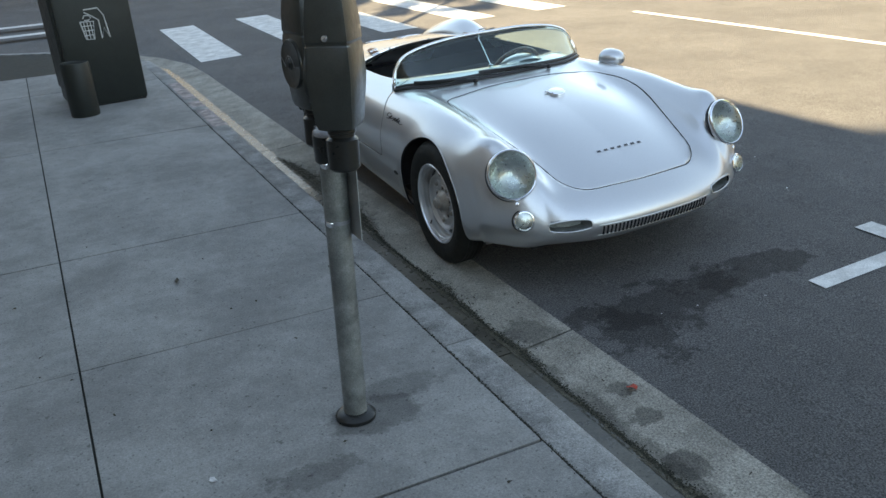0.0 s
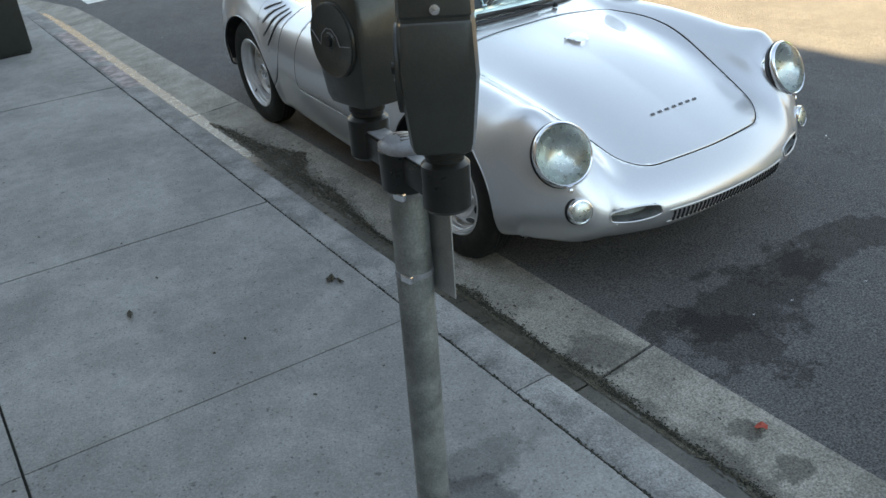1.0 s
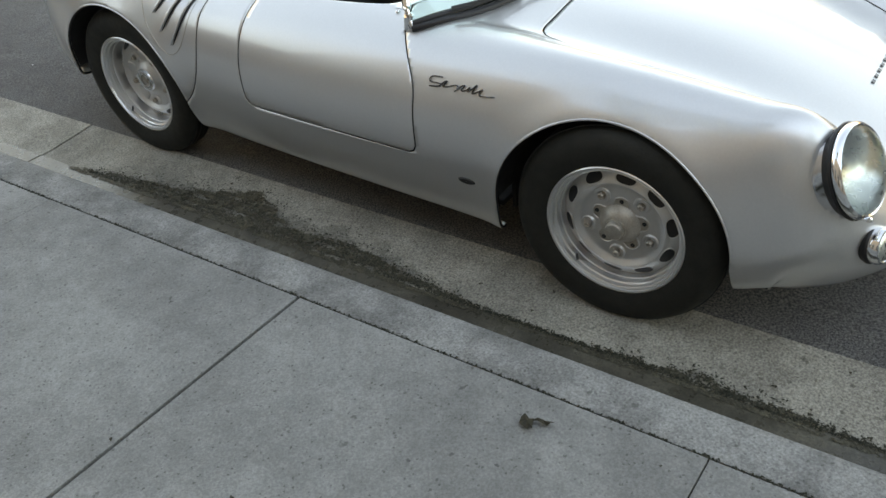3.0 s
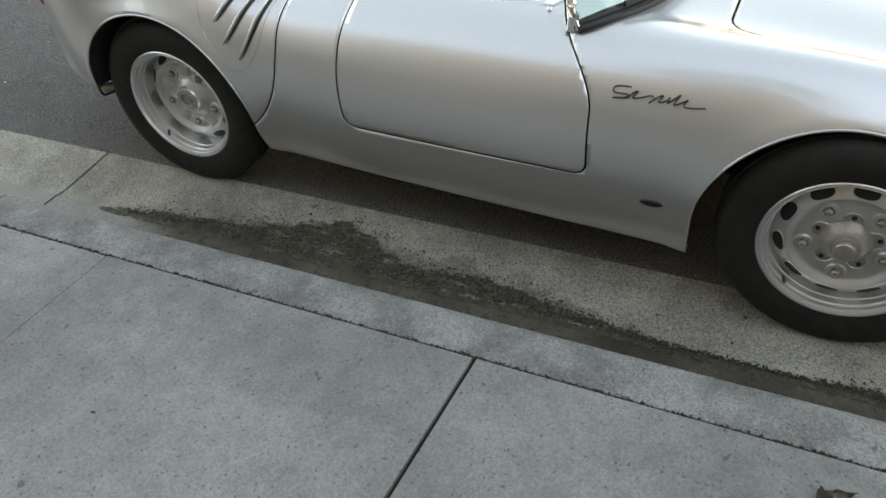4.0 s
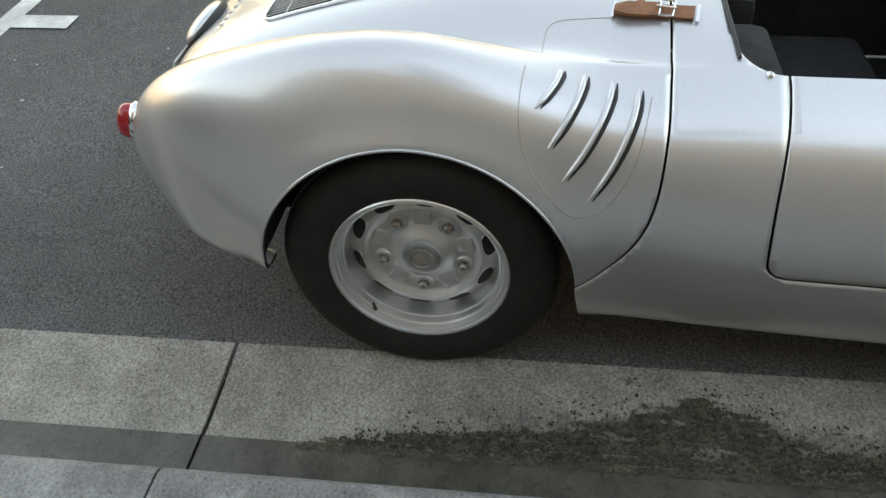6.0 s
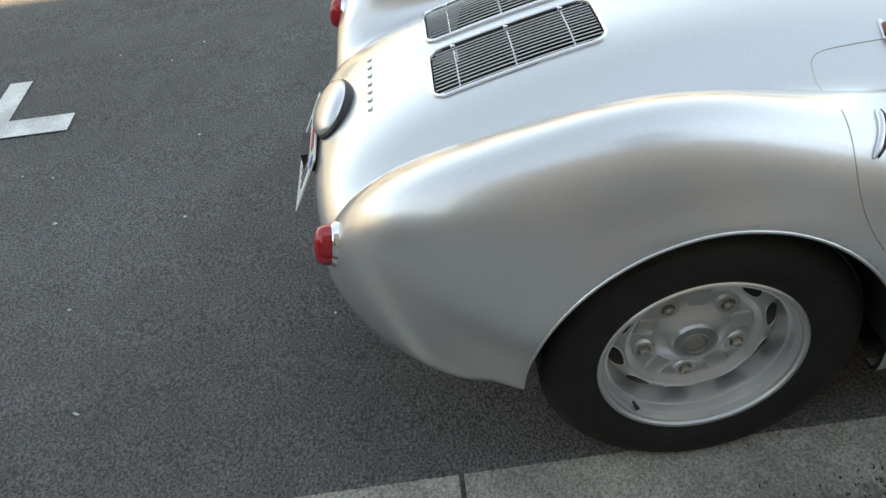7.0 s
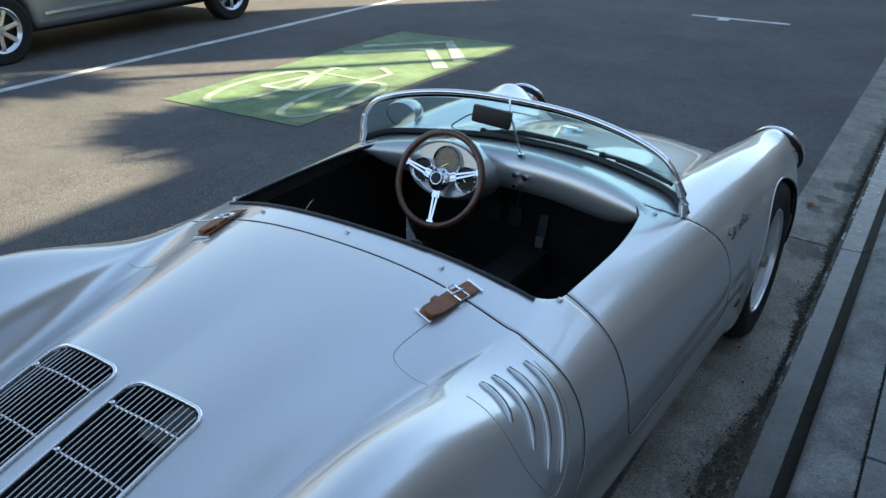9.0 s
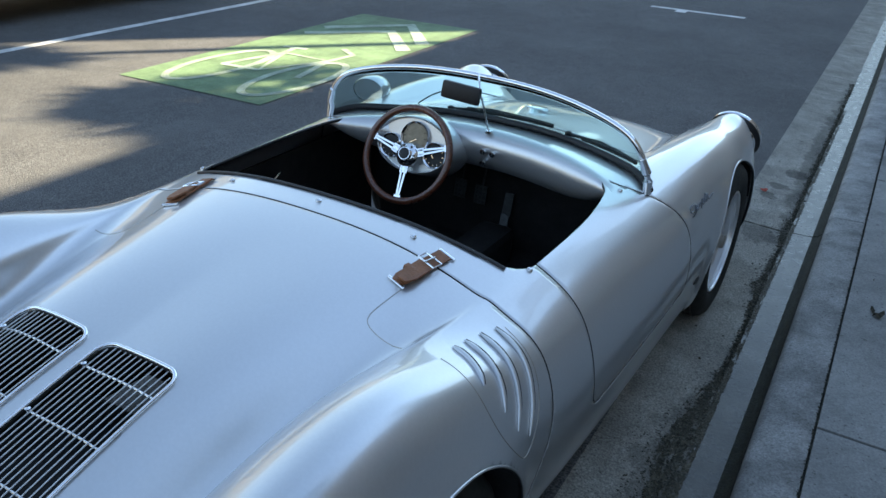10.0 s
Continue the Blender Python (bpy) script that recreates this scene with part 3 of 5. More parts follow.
    cap_prof = [(.031, .042 + d), (.030, .047 + d), (.0265, .0475 + d), (.0265, .060 + d), (.0235, .0635 + d), (.001, .0645 + d)] if not m_rear else [(.050, .030 + d), (.044, .041 + d), (.030, .044 + d), (.025, .042 + d), (.023, .032 + d), (.001, .031 + d)]
    hub = part("hub_cap", Mesh().lathe(cap_prof, base, 28), STEEL if m_rear else HUBDIRT, w, smooth=35)
    if m_rear:
        part("hub_bore", Mesh().lathe([(.0245, .036 + d), (.016, .0365 + d), (.015, .042 + d), (.001, .042 + d)], base, 24), HUBDIRT, hub)
    part("inner_wall", Mesh().lathe([(.188, -.050), (.001, -.051)], base, 32), BLACK, w)
    return w


for s in (-1, 1):
    wheel((.678 * s, AX_F - .032, AX_Z + .003), s, False)
    wheel((.628 * s, AX_R, AX_Z + .012), s, True)
    for c, r in ((AX_F, .330), (AX_R + .01, .346)):
        well = Mesh()
        n = 24
        for q in range(n + 1):
            a = .10 + (math.pi - .10) * q / n if c > 1 else (math.pi - .25) * q / n
            y, z = c + (r + .014) * math.cos(a) / (1.05 if c > 1 and q < n / 2 else .93 if c < 1 and q > n / 2 else 1), AX_Z + (r + .014) * math.sin(a)
            hit = side(y + .010 * math.cos(a), z + .010 * math.sin(a), 0, s)[0]
            well.v += [(s * .38, y, z), (s * (max(abs(hit.x) - .011, .64) if abs(hit.x) > .1 else .66), y, z)]
        if c > 1:
            o = len(well.v)
            y0 = c + (r + .014) * math.cos(.10) / 1.05
            well.v += [(s * .38, y0, .36), (s * .66, y0, .36), (s * .645, y0 + .002, .338), (s * .38, y0 + .002, .338)]
            well.f.append((o, o + 1, o + 2, o + 3))
        well.f += [(2 * q, 2 * q + 1, 2 * q + 3, 2 * q + 2) for q in range(n)]
        well.f.append(tuple(2 * q for q in range(n + 1)))
        part("wheel_well", well, DARKIN, car)
for s in (-1, 1):
    for c, r in ((AX_F, .335), (AX_R + .010, .357)):
        lip = []
        for q in range(61):
            a = math.pi * (.03 + .94 * q / 60)
            dy = r * math.cos(a)
            dy = dy / 1.05 if c > 1 and dy > 0 else dy / .93 if c < 1 and dy < 0 else dy
            p = side(c + dy, AX_Z + r * math.sin(a), -.001, s)[0]
            if abs(p.x) > .5:
                lip.append(p)
        part("arch_lip", Mesh().tube(lip, .0032, 8), SILVER, car, smooth=60)
part("floor_pan", Mesh().box(0, 1.05, .195, 1.22, 1.30, .02, None, .005), DARKIN, car)
part("underbody", Mesh().box(0, 1.0, .222, .72, 2.7, .02, None, .005), DARKIN, car)
part("nose_pan", Mesh().box(0, -.45, .235, 1.1, .36, .012), DARKIN, car)
part("tail_pan", Mesh().box(0, 2.5, .335, 1.0, .42, .012), DARKIN, car)
for y in (0.36, 1.60):
    part("bulkhead", Mesh().box(0, y, .44, 1.22, .012, .49), DARKIN, car)
for s in (-1, 1):
    part("inner_side", Mesh().box(s * .64, 1.0, .42, .012, 1.2, .44), DARKIN, car)

# headlamps, fog lamps and intakes
for s in (-1, 1):
    c = Vector((HL.x * s, HL.y, HL.z))
    way = Vector((0.16 * s, -0.88, 0.44)).normalized()
    m = Matrix.Translation(c) @ way.to_track_quat("Z", "Y").to_matrix().to_4x4()
    hl = part("headlamp", Mesh().lathe([(.098, -.05), (.108, -.006), (.114, .006), (.116, .014), (.113, .022), (.108, .026), (.104, .024), (.102, .018)], m, 64), CHROME, car, "round chrome-rimmed headlamp", smooth=40)
    part("gasket", Mesh().lathe([(.100, -.03), (.112, -.008), (.117, -.002), (.115, .004)], m, 64), BLACK, hl, smooth=40)
    part("reflector", Mesh().lathe([(.104, .020), (.092, .002), (.066, -.020), (.040, -.036), (.015, -.042), (.001, -.043)], m, 48), REFLECT, hl, smooth=60)
    lens = Mesh().lathe([(.105, .022), (.096, .032), (.077, .043), (.050, .051), (.022, .055), (.0005, .0555)], m, 64)
    part("lens", lens, LENS, hl, smooth=60).visible_shadow = False
    p = m @ Vector((0, -.128, .004))
    part("screw", Mesh().lathe([(.008, -.006), (.008, .006), (.001, .008)], Matrix.Translation(p) @ way.to_track_quat("Z", "Y").to_matrix().to_4x4(), 10), CHROME, hl)
    fp, fn = drop(0, 0, 0, (0, 1, 0), (s * .605, -2, .39))
    fw = (fn * .5 + Vector((.12 * s, -1.2, .30))).normalized()
    m = Matrix.Translation(fp - fw * .012) @ fw.to_track_quat("Z", "Y").to_matrix().to_4x4()
    fog = part("fog_lamp", Mesh().lathe([(.038, -.03), (.043, .002), (.047, .012), (.0475, .024), (.044, .032), (.040, .033), (.038, .029)], m, 40), CHROME, car, "small round chrome fog lamp", smooth=40)
    part("gasket", Mesh().lathe([(.040, -.02), (.050, .000), (.050, .006), (.045, .010)], m, 40), BLACK, fog, smooth=40)
    part("lens", Mesh().lathe([(.040, .029), (.034, .034), (.018, .037), (.0005, .038)], m, 32), REFLECT, fog, smooth=60)
    rimpts = []
    for q in range(40):
        a = 2 * math.pi * q / 40
        ca, sa = math.cos(a), math.sin(a)
        px = .425 + .066 * math.copysign(min(1, abs(ca) * 1.25), ca) + .024 * ca
        p, n = drop(0, 0, 0.001, (0, 1, 0), (s * px, -2, .352 + .025 * sa))
        rimpts.append(p)
    duct = Mesh()
    mid = sum(rimpts, Vector()) / 40
    for k, dy in ((1.0, 0), (.94, .012), (.86, .032), (.80, .055)):
        duct.v += [tuple(mid + (p - mid) * k + Vector((0, dy, 0))) for p in rimpts]
    duct.f += [(r * 40 + q, r * 40 + (q + 1) % 40, r * 40 + 40 + (q + 1) % 40, r * 40 + 40 + q) for r in range(3) for q in range(40)]
    duct.f.append(tuple(120 + q for q in range(40)))
    part("intake_duct", duct, GALV, car, smooth=40)
    part("intake_lip", Mesh().tube(rimpts, .0035, 8, True), SILVER, car, smooth=60)
# slatted air inlet under the nose
inlet = part("air_inlet", Mesh().tube([drop(0, 0, .001, (0, 1, 0), (x, -2, .288))[0] for x in np.linspace(-.305, .305, 24)], .003, 6), SILVER, car, "row of narrow dark inlet slots", smooth=60)
for q in range(31):
    x = -.285 + .57 * q / 30
    p, n = drop(0, 0, 0, (0, 1, 0), (x, -2, .313))
    m = seat(p, n, (0, 0, 1))
    # Black boxes laid on the nose paint the shade of the openings.
    part("slot", Mesh().box(0, 0, 0, .0080, .044, .004, m), BLACK, inlet)
for z in (.339,):
    part("inlet_trim", Mesh().tube([drop(0, 0, .001, (0, 1, 0), (x, -2, z))[0] for x in np.linspace(-.305, .305, 24)], .003, 6), SILVER, car, smooth=60)

# badge, lettering as plain bars
bp, bn = drop(.055, .070)
m = seat(bp, bn)
cap = part("filler_cap", Mesh().lathe([(.044, -.004), (.044, .010), (.040, .014), (.028, .015), (.001, .016)], m, 40), CHROME, car, "round chrome fuel filler cap", smooth=35)
part("hinge", Mesh().box(-.046, .02, .008, .026, .014, .012, m, .003), CHROME, cap)
for i in range(7):
    x = -.115 + .23 * i / 6
    p, n = drop(x + .02, -.505, .002)
    part("nose_letter_bar", Mesh().box(0, 0, 0, .019, .010, .003, seat(p, n), .001), DKCHROME, car)
    p, n = drop(x, 2.675, .002)
    part("tail_letter_bar", Mesh().box(0, 0, 0, .017, .012, .004, seat(p, n), .001), STEEL, car)
for s in (-1, 1):
    marks = [(.040, .012), (.010, .010), (.000, .003), (.008, -.003), (.034, -.003), (.032, -.010), (.002, -.013), (.030, -.009), (.046, .002), (.056, .005), (.046, -.007), (.066, -.004), (.086, .002), (.092, -.004), (.084, -.012), (.104, .003), (.112, .004), (.104, -.006), (.118, -.004), (.128, .005), (.124, -.006), (.140, .006), (.148, .011), (.138, -.007), (.156, .000), (.166, .005), (.160, -.007), (.185, -.007), (.206, -.004)]
    line = spline(list(range(len(marks))), np.array(marks))
    pts = [side(.560 - 1.09 * u, .643 + 1.09 * w - .008 * u, .003, s)[0] for u, w in line(np.linspace(0, len(marks) - 1, 150))]
    part("side_script", Mesh().tube(pts, .0021, 6), DKCHROME, car, "thin dark chrome script on the flank", smooth=60)
    p, n = side(.436, .354, 0, s)
    part("jack_cover", Mesh().lathe([(.020, 0), (.016, .004), (.001, .004)], seat(p, n) @ Matrix.Diagonal((.55, 1.6, 1, 1)), 16), BLACK, car)

# rear grilles
for s in (-1, 1):
    gx = GX + .124 * s
    frame_pts = []
    for sx, sy, a0 in ((1, 1, 0), (-1, 1, 90), (-1, -1, 180), (1, -1, 270)):
        for q in range(10):
            a = radians(a0 + 10 * q)
            frame_pts.append(drop(gx + sx * .071 + .031 * math.cos(a), GYC + sy * .152 + .031 * math.sin(a), .003)[0])
        if sx == sy:
            frame_pts += [drop(gx + sx * (.071 - .142 * k / 5), GYC + sy * .183, .003)[0] for k in range(1, 5)]
        else:
            frame_pts += [drop(gx + sx * .102, GYC + sy * (.152 - .304 * k / 9), .003)[0] for k in range(1, 9)]
    g = part("engine_grille", Mesh().tube(frame_pts, .0042, 8, True), CHROME, car, "slatted chrome engine cover grille", smooth=60)
    for q in range(13):
        x = gx - .086 + .172 * q / 12
        e = .177 if 0 < q < 12 else .168
        part("slat", Mesh().tube([drop(x, GYC + yy, -.001)[0] for yy in np.linspace(-e, e, 9)], .00135, 6), SLAT, g)
    for yy in (GYC - .118, GYC + .004, GYC + .126):
        part("crossbar", Mesh().tube([drop(x, yy, -.003)[0] for x in np.linspace(gx - .098, gx + .098, 6)], .0023, 6), STEEL, g)
        pz, nz = drop(gx + .091, yy, .002)
        part("grille_clip", Mesh().lathe([(.0055, -.003), (.0055, .003), (.001, .005)], Matrix.Translation(pz), 12), CHROME, g)
# One black sheet stands in for the shade behind the grilles.
part("engine_bay", Mesh().box(0, 2.33, .50, .5, .46, .02), BLACK, car)

# fender louvres
for s in (-1, 1):
    for y0, a0, y1, a1 in () if s > 0 else ((1.838, 48, 1.795, 67), (1.810, 34, 1.748, 66), (1.778, 21.5, 1.693, 64), (1.728, 12.5, 1.643, 61)):
        slot, lip = [], []
        for q in range(21):
            t = q / 20
            p, n = radial(y1 + (y0 - y1) * (1 - t) ** 1.8, a0 + (a1 - a0) * t, 0, s)
            slot.append(p + n * .0002 + Vector((0, -.0066, 0)))
            lip.append(p + n * .0032 + Vector((0, .003, 0)))
        taper = [max(.0015, .0060 * min(1, 6 * t * (1 - t) + .30)) for t in np.linspace(0, 1, 21)]
        part("louvre", Mesh().tube(lip, taper, 10, flat=.9), SILVER, car, smooth=60)
        # The opening's shade is a black strip along the louvre.
        part("louvre_slot", Mesh().tube(slot, [.0054 * min(1, 5 * t * (1 - t) + .20) for t in np.linspace(0, 1, 21)], 8, flat=.6), BLACK, car)
    seam = spline(range(9), [(1.865, 66), (1.872, 46), (1.850, 28), (1.800, 13), (1.748, 5), (1.690, 11), (1.648, 28), (1.630, 45), (1.620, 58)])
    part("louvre_panel_seam", Mesh().tube([radial(y, a, 0, s)[0] for y, a in seam(np.linspace(0, 8, 60))], .0012, 6), HUBDIRT, car)
    flap = spline(range(5), [(.370, 1.69), (.362, 1.775), (.368, 1.822), (.408, 1.835), (.465, 1.838)])
    part("filler_flap_seam", Mesh().tube([drop(s * x, y, 0)[0] for x, y in flap(np.linspace(0, 4, 40))], .0011, 6), HUBDIRT, car)

# leather straps and fixings
for s in (-1, 1):
    m0, n0 = drop(s * .366, 1.606)
    m = seat(m0, n0) @ pose(0, 0, 0, 0, 0, 9 * s)
    tip = [(-.019, -.075), (.019, -.075), (.019, .070), (.012, .088), (-.012, .088), (-.019, .070)]
    strap = part("strap", Mesh().prism(tip, .003, .008, m), LEATHER, car, "tan leather tie-down strap with a buckle", smooth=40)
    tongue = [(-.020, -.010), (.020, -.010), (.020, .060), (.010, .085), (-.010, .085), (-.020, .060)]
    part("strap_tongue", Mesh().prism(tongue, .0, .005, m @ pose(.003 * s, 0, .010, 3, 0, 5)), LEATHER, strap, smooth=40)
    part("keeper", Mesh().box(0, .036, .010, .046, .018, .014, m, .004), LEATHER, strap, smooth=40)
    b = m @ pose(0, -.020, .014)
    part("buckle", Mesh().tube([b @ Vector(p) for p in ((-.024, -.014, 0), (.024, -.014, 0), (.024, .014, .002), (-.024, .014, .002))], .0024, 8, True), CHROME, strap)
    part("buckle_pin", Mesh().tube([b @ Vector((0, -.018, .002)), b @ Vector((0, .022, .006))], .002, 6), CHROME, strap)
    for yy in (-.082, .088):
        part("footman_loop", Mesh().box(0, yy, .003, .050, .007, .006, m, .002), CHROME, strap)
for x, y in ((-.540, 1.400), (-.285, 1.521), (.0, 1.522), (.300, 1.518), (.540, 1.400), (-.545, .785), (.545, .785)):
    p, n = drop(x, y)
    part("snap_stud", Mesh().lathe([(.008, -.002), (.0075, .004), (.004, .007), (.001, .007)], seat(p, n), 14), STEEL, car, smooth=40)

# tail lamps, plate light and number plate
for s in (-1, 1):
    p, n = drop(0, 0, 0, (0, -1, 0), (s * .512, 4, .566))
    p = p - Vector((0, .014, 0))
    w = (n + Vector((0, 1.0, 0))).normalized()
    m = seat(p, w, (0, 0, 1)) @ Matrix.Diagonal((1, 1.5, 1, 1))
    tl = part("tail_lamp", Mesh().lathe([(.032, -.02), (.034, .006), (.031, .012), (.026, .013)], m, 32), CHROME, car, "red bullet tail lamp with chrome rim", smooth=40)
    part("lens", Mesh().lathe([(.030, .010), (.029, .026), (.026, .037), (.017, .043), (.0005, .045)], m, 32), REDLENS, tl, smooth=60)
p, n = drop(0, 2.74)
m = Matrix.Translation((0, 2.772, .560)) @ pose(0, 0, 0, -44, 0, 0)
dome = Matrix.Diagonal((1.28, .78, 1, 1))
pl = part("plate_light", Mesh().lathe([(.070, -.04), (.078, .004), (.077, .012), (.070, .020), (.052, .027), (.026, .031), (.0005, .032)], m @ dome, 48), SILVER, car, "silver rounded number plate light housing", smooth=60)
part("gasket", Mesh().lathe([(.074, -.04), (.083, -.004), (.083, .004), (.077, .009)], m @ dome, 48), BLACK, pl)
pm = Matrix.Translation((0, 2.852, .455)) @ pose(0, 0, 0, 27, 0, 0)
plate = part("number_plate", Mesh().box(0, 0, 0, .305, .004, .155, pm, .001), PLATE, car, "white number plate with dark bars")
for i in range(7):
    part("character_bar", Mesh().box(-.105 + .035 * i, .003, -.010, .013, .002, .060, pm), INK, plate)
part("state_bar", Mesh().box(0, .003, .055, .15, .002, .018, pm), REDINK, plate)
part("sticker", Mesh().box(-.13, .0031, .055, .028, .002, .022, pm), BLUE, plate)
part("plate_bracket", Mesh().box(0, 2.835, .45, .10, .06, .05), BLACK, car)

# windscreen
def screen(a, t):
    """a runs from -1 to 1 across, t from the scuttle to the top edge."""
    x, y = .605 * math.sin(a * 1.36) / math.sin(1.36), .455 + .232 * (1 - math.cos(a * 1.36)) / (1 - math.cos(1.36))
    p, n = drop(x * .995, y)
    h = .225 * max(0.0, 1 - abs(a) ** 3.2) ** .62
    return Vector((x * (1 - .05 * t * (1 - abs(a))), y + .92 * h * t * (1 - .35 * a * a), p.z + .004 + h * t * .93))


A = [math.sin(q * math.pi / 2) for q in np.linspace(-1, 1, 49)]
glass = Mesh()
for a in A:
    glass.v += [tuple(screen(a, t)) for t in np.linspace(0, 1, 9)]
glass.f += [(i * 9 + q, i * 9 + q + 1, (i + 1) * 9 + q + 1, (i + 1) * 9 + q) for i in range(48) for q in range(8)]
ws = part("windscreen", glass, BODYGLASS, car, "curved green-tinted wraparound windscreen", smooth=60)
ws.visible_shadow = False
so = ws.modifiers.new("thickness", "SOLIDIFY")
so.thickness, so.offset = 0.004, 0
part("top_frame", Mesh().tube([screen(a, 1) for a in A], .009, 10, flat=1.0), CHROME, ws, smooth=60)
part("base_seal", Mesh().tube([screen(a, 0) for a in A], .014, 10, flat=.8), RUBBER, ws, smooth=60)
part("seal_lip", Mesh().tube([screen(a, .04) + Vector((0, .016, .004)) for a in A[2:-2]], .013, 10, flat=.9), RUBBER, ws, smooth=60)
for s in (-1, 1):
    foot = [screen(s * t, 1) for t in (.90, .96, .985, 1.0)]
    part("end_bracket", Mesh().tube([foot[0] + Vector((0, .004, 0)), foot[1], foot[2], foot[3] + Vector((0, .02, -.006))], [.010, .014, .015, .012], 10), CHROME, ws, smooth=60)
# wipers
for a0, a1 in ((.30, -.12), (-.28, -.66)):
    foot = screen(a0, 0) + Vector((0, -.040, .006))
    elbow = screen((a0 + a1) / 2, .05) + Vector((0, -.030, .020))
    end = screen(a1, .10) + Vector((0, -.022, .016))
    arm = part("wiper", Mesh().tube([foot, elbow, end], [.006, .0045, .003], 8), BLACK, car, "black wiper arm", smooth=50)
    part("blade", Mesh().tube([screen(a0 + (a1 - a0) * q, .045 + .05 * q) + Vector((0, -.016, .012)) for q in np.linspace(.25, 1.25, 9)], .0055, 8, flat=1.5), RUBBER, arm)
    part("wiper_boss", Mesh().lathe([(.013, -.01), (.012, .008), (.005, .012), (.001, .012)], Matrix.Translation(foot), 14), BLACK, arm)
# rear-view mirror on a stalk
b = drop(-.02, .64)[0]
st = part("mirror_stalk", Mesh().tube([b, b + Vector((-.010, .06, .09)), b + Vector((-.018, .115, .165)), b + Vector((-.005, .10, .195)), b + Vector((.02, .06, .205))], .0033, 8), CHROME, car)
part("mirror_housing", Mesh().box(0, 0, 0, .135, .022, .058, Matrix.Translation(b + Vector((.045, .125, .155))) @ pose(0, 0, 0, 8, -5, 6), .010), BLACK, st, smooth=40)
part("stalk_foot", Mesh().lathe([(.014, -.003), (.013, .005), (.004, .009)], Matrix.Translation(b), 16), CHROME, st)
# driver's fender mirror
fm, fn = drop(.645, .362)
mm = Matrix.Translation(fm + Vector((0, 0, .038))) @ pose(0, 0, 0, 90, 0, 8) @ Matrix.Scale(1.14, 4)
mir = part("fender_mirror", Mesh().lathe([(.052, -.055), (.055, -.045), (.056, -.020), (.050, .012), (.038, .036), (.020, .050), (.0005, .054)], mm @ Matrix.Diagonal((1.1, .80, 1, 1)), 40), SILVER, car, "silver bullet-shaped fender mirror", smooth=50)
part("mirror_glass", Mesh().lathe([(.050, -.052), (.0005, -.053)], mm @ Matrix.Diagonal((1.1, .80, 1, 1)), 32), CHROME, mir)
part("mirror_foot", Mesh().tube([fm - Vector((0, 0, .01)), fm + Vector((0, 0, .05))], [.028, .016], 14, flat=1.0), SILVER, mir, smooth=60)

# dash, steering wheel and cockpit
dash = Mesh()
D = np.linspace(-.53, .53, 33)
for x in D:
    y = .617 + .20 * (x / .54) ** 2
    p, _ = drop(x, y)
    z = p.z
    e = 1 - abs(x / .53) ** 5
    z1 = drop(x, y - .03)[0].z
    dash.v += [(x, y - .03, z1 + .0015), (x, y + .006, z + .001), (x, y + .008 + .020 * e, z - .004 - .014 * e), (x, y + .010 + .032 * e, z - .006 - .045 * e), (x, y + .008 + .026 * e, z - .008 - .085 * e), (x, y + .012 * e, z - .010 - .12 * e), (x, y - .05 * e, z - .012 - .15 * e), (x, y - .12, z - .03 - .14 * e)]
dash.f += [(i * 8 + q, i * 8 + q + 1, (i + 1) * 8 + q + 1, (i + 1) * 8 + q) for i in range(32) for q in range(7)]
dashboard = part("dashboard", dash, SILVER, car, "silver painted dashboard", smooth=60)
binn = Matrix.Translation((.218, .738, .712)) @ pose(0, 0, 0, -90 + 16, 0, 0)
hood = Mesh().lathe([(1.12, -.10), (1.06, -.03), (1.0, .004), (.965, .010), (.94, .006), (.93, -.004), (.001, -.006)], binn @ pose(0, 0, 0) @ Matrix.Diagonal((.150, .098, 1, 1)), 64)
part("instrument_binnacle", hood, SILVER, dashboard, smooth=40)
for dx, dz, r, mt in ((-.092, -.018, .042, BLACK), (-.004, .028, .052, DIAL), (.088, -.018, .040, BLACK)):
    dm = binn @ pose(dx, -dz, .0)
    gge = part("gauge", Mesh().lathe([(r, -.008), (r + .004, .006), (r + .002, .010), (r - .003, .006)], dm, 32), CHROME, dashboard, smooth=40)
    part("gauge_face", Mesh().lathe([(r - .001, .003), (.0005, .0031)], dm, 32), mt, gge)
    part("needle", Mesh().box(.012, .008, .005, .034, .0025, .0015, dm @ pose(0, 0, 0, 0, 0, 35 + 900 * dx)), CHROME, gge)
    for q in range(9):
        a = radians(-30 + 30 * q)
        part("dial_tick", Mesh().box(r * .80, 0, .0042, r * .16, .002, .001, dm @ pose(0, 0, 0, 0, 0, math.degrees(a))), CHROME if mt is BLACK else BLACK, gge)
for x, z in ((-.020, .722), (-.056, .720), (-.022, .680)):
    part("knob", Mesh().lathe([(.005, 0), (.005, .014), (.010, .016), (.010, .024), (.001, .026)], Matrix.Translation((x, .652, z)) @ pose(0, 0, 0, -90, 0, 0), 16), CHROME, dashboard, smooth=40)
hubc = Vector((.218, .778, .690))
sw = Matrix.Translation(hubc) @ pose(0, 0, 0, -62, 0, 0)
steer = part("steering_wheel", Mesh().tube([sw @ Vector((.163 * math.cos(a), .163 * math.sin(a), 0)) for a in np.linspace(0, 2 * math.pi, 64, endpoint=False)], .0125, 12, True), WOOD, car, "wood-rimmed three-spoke steering wheel", smooth=60)
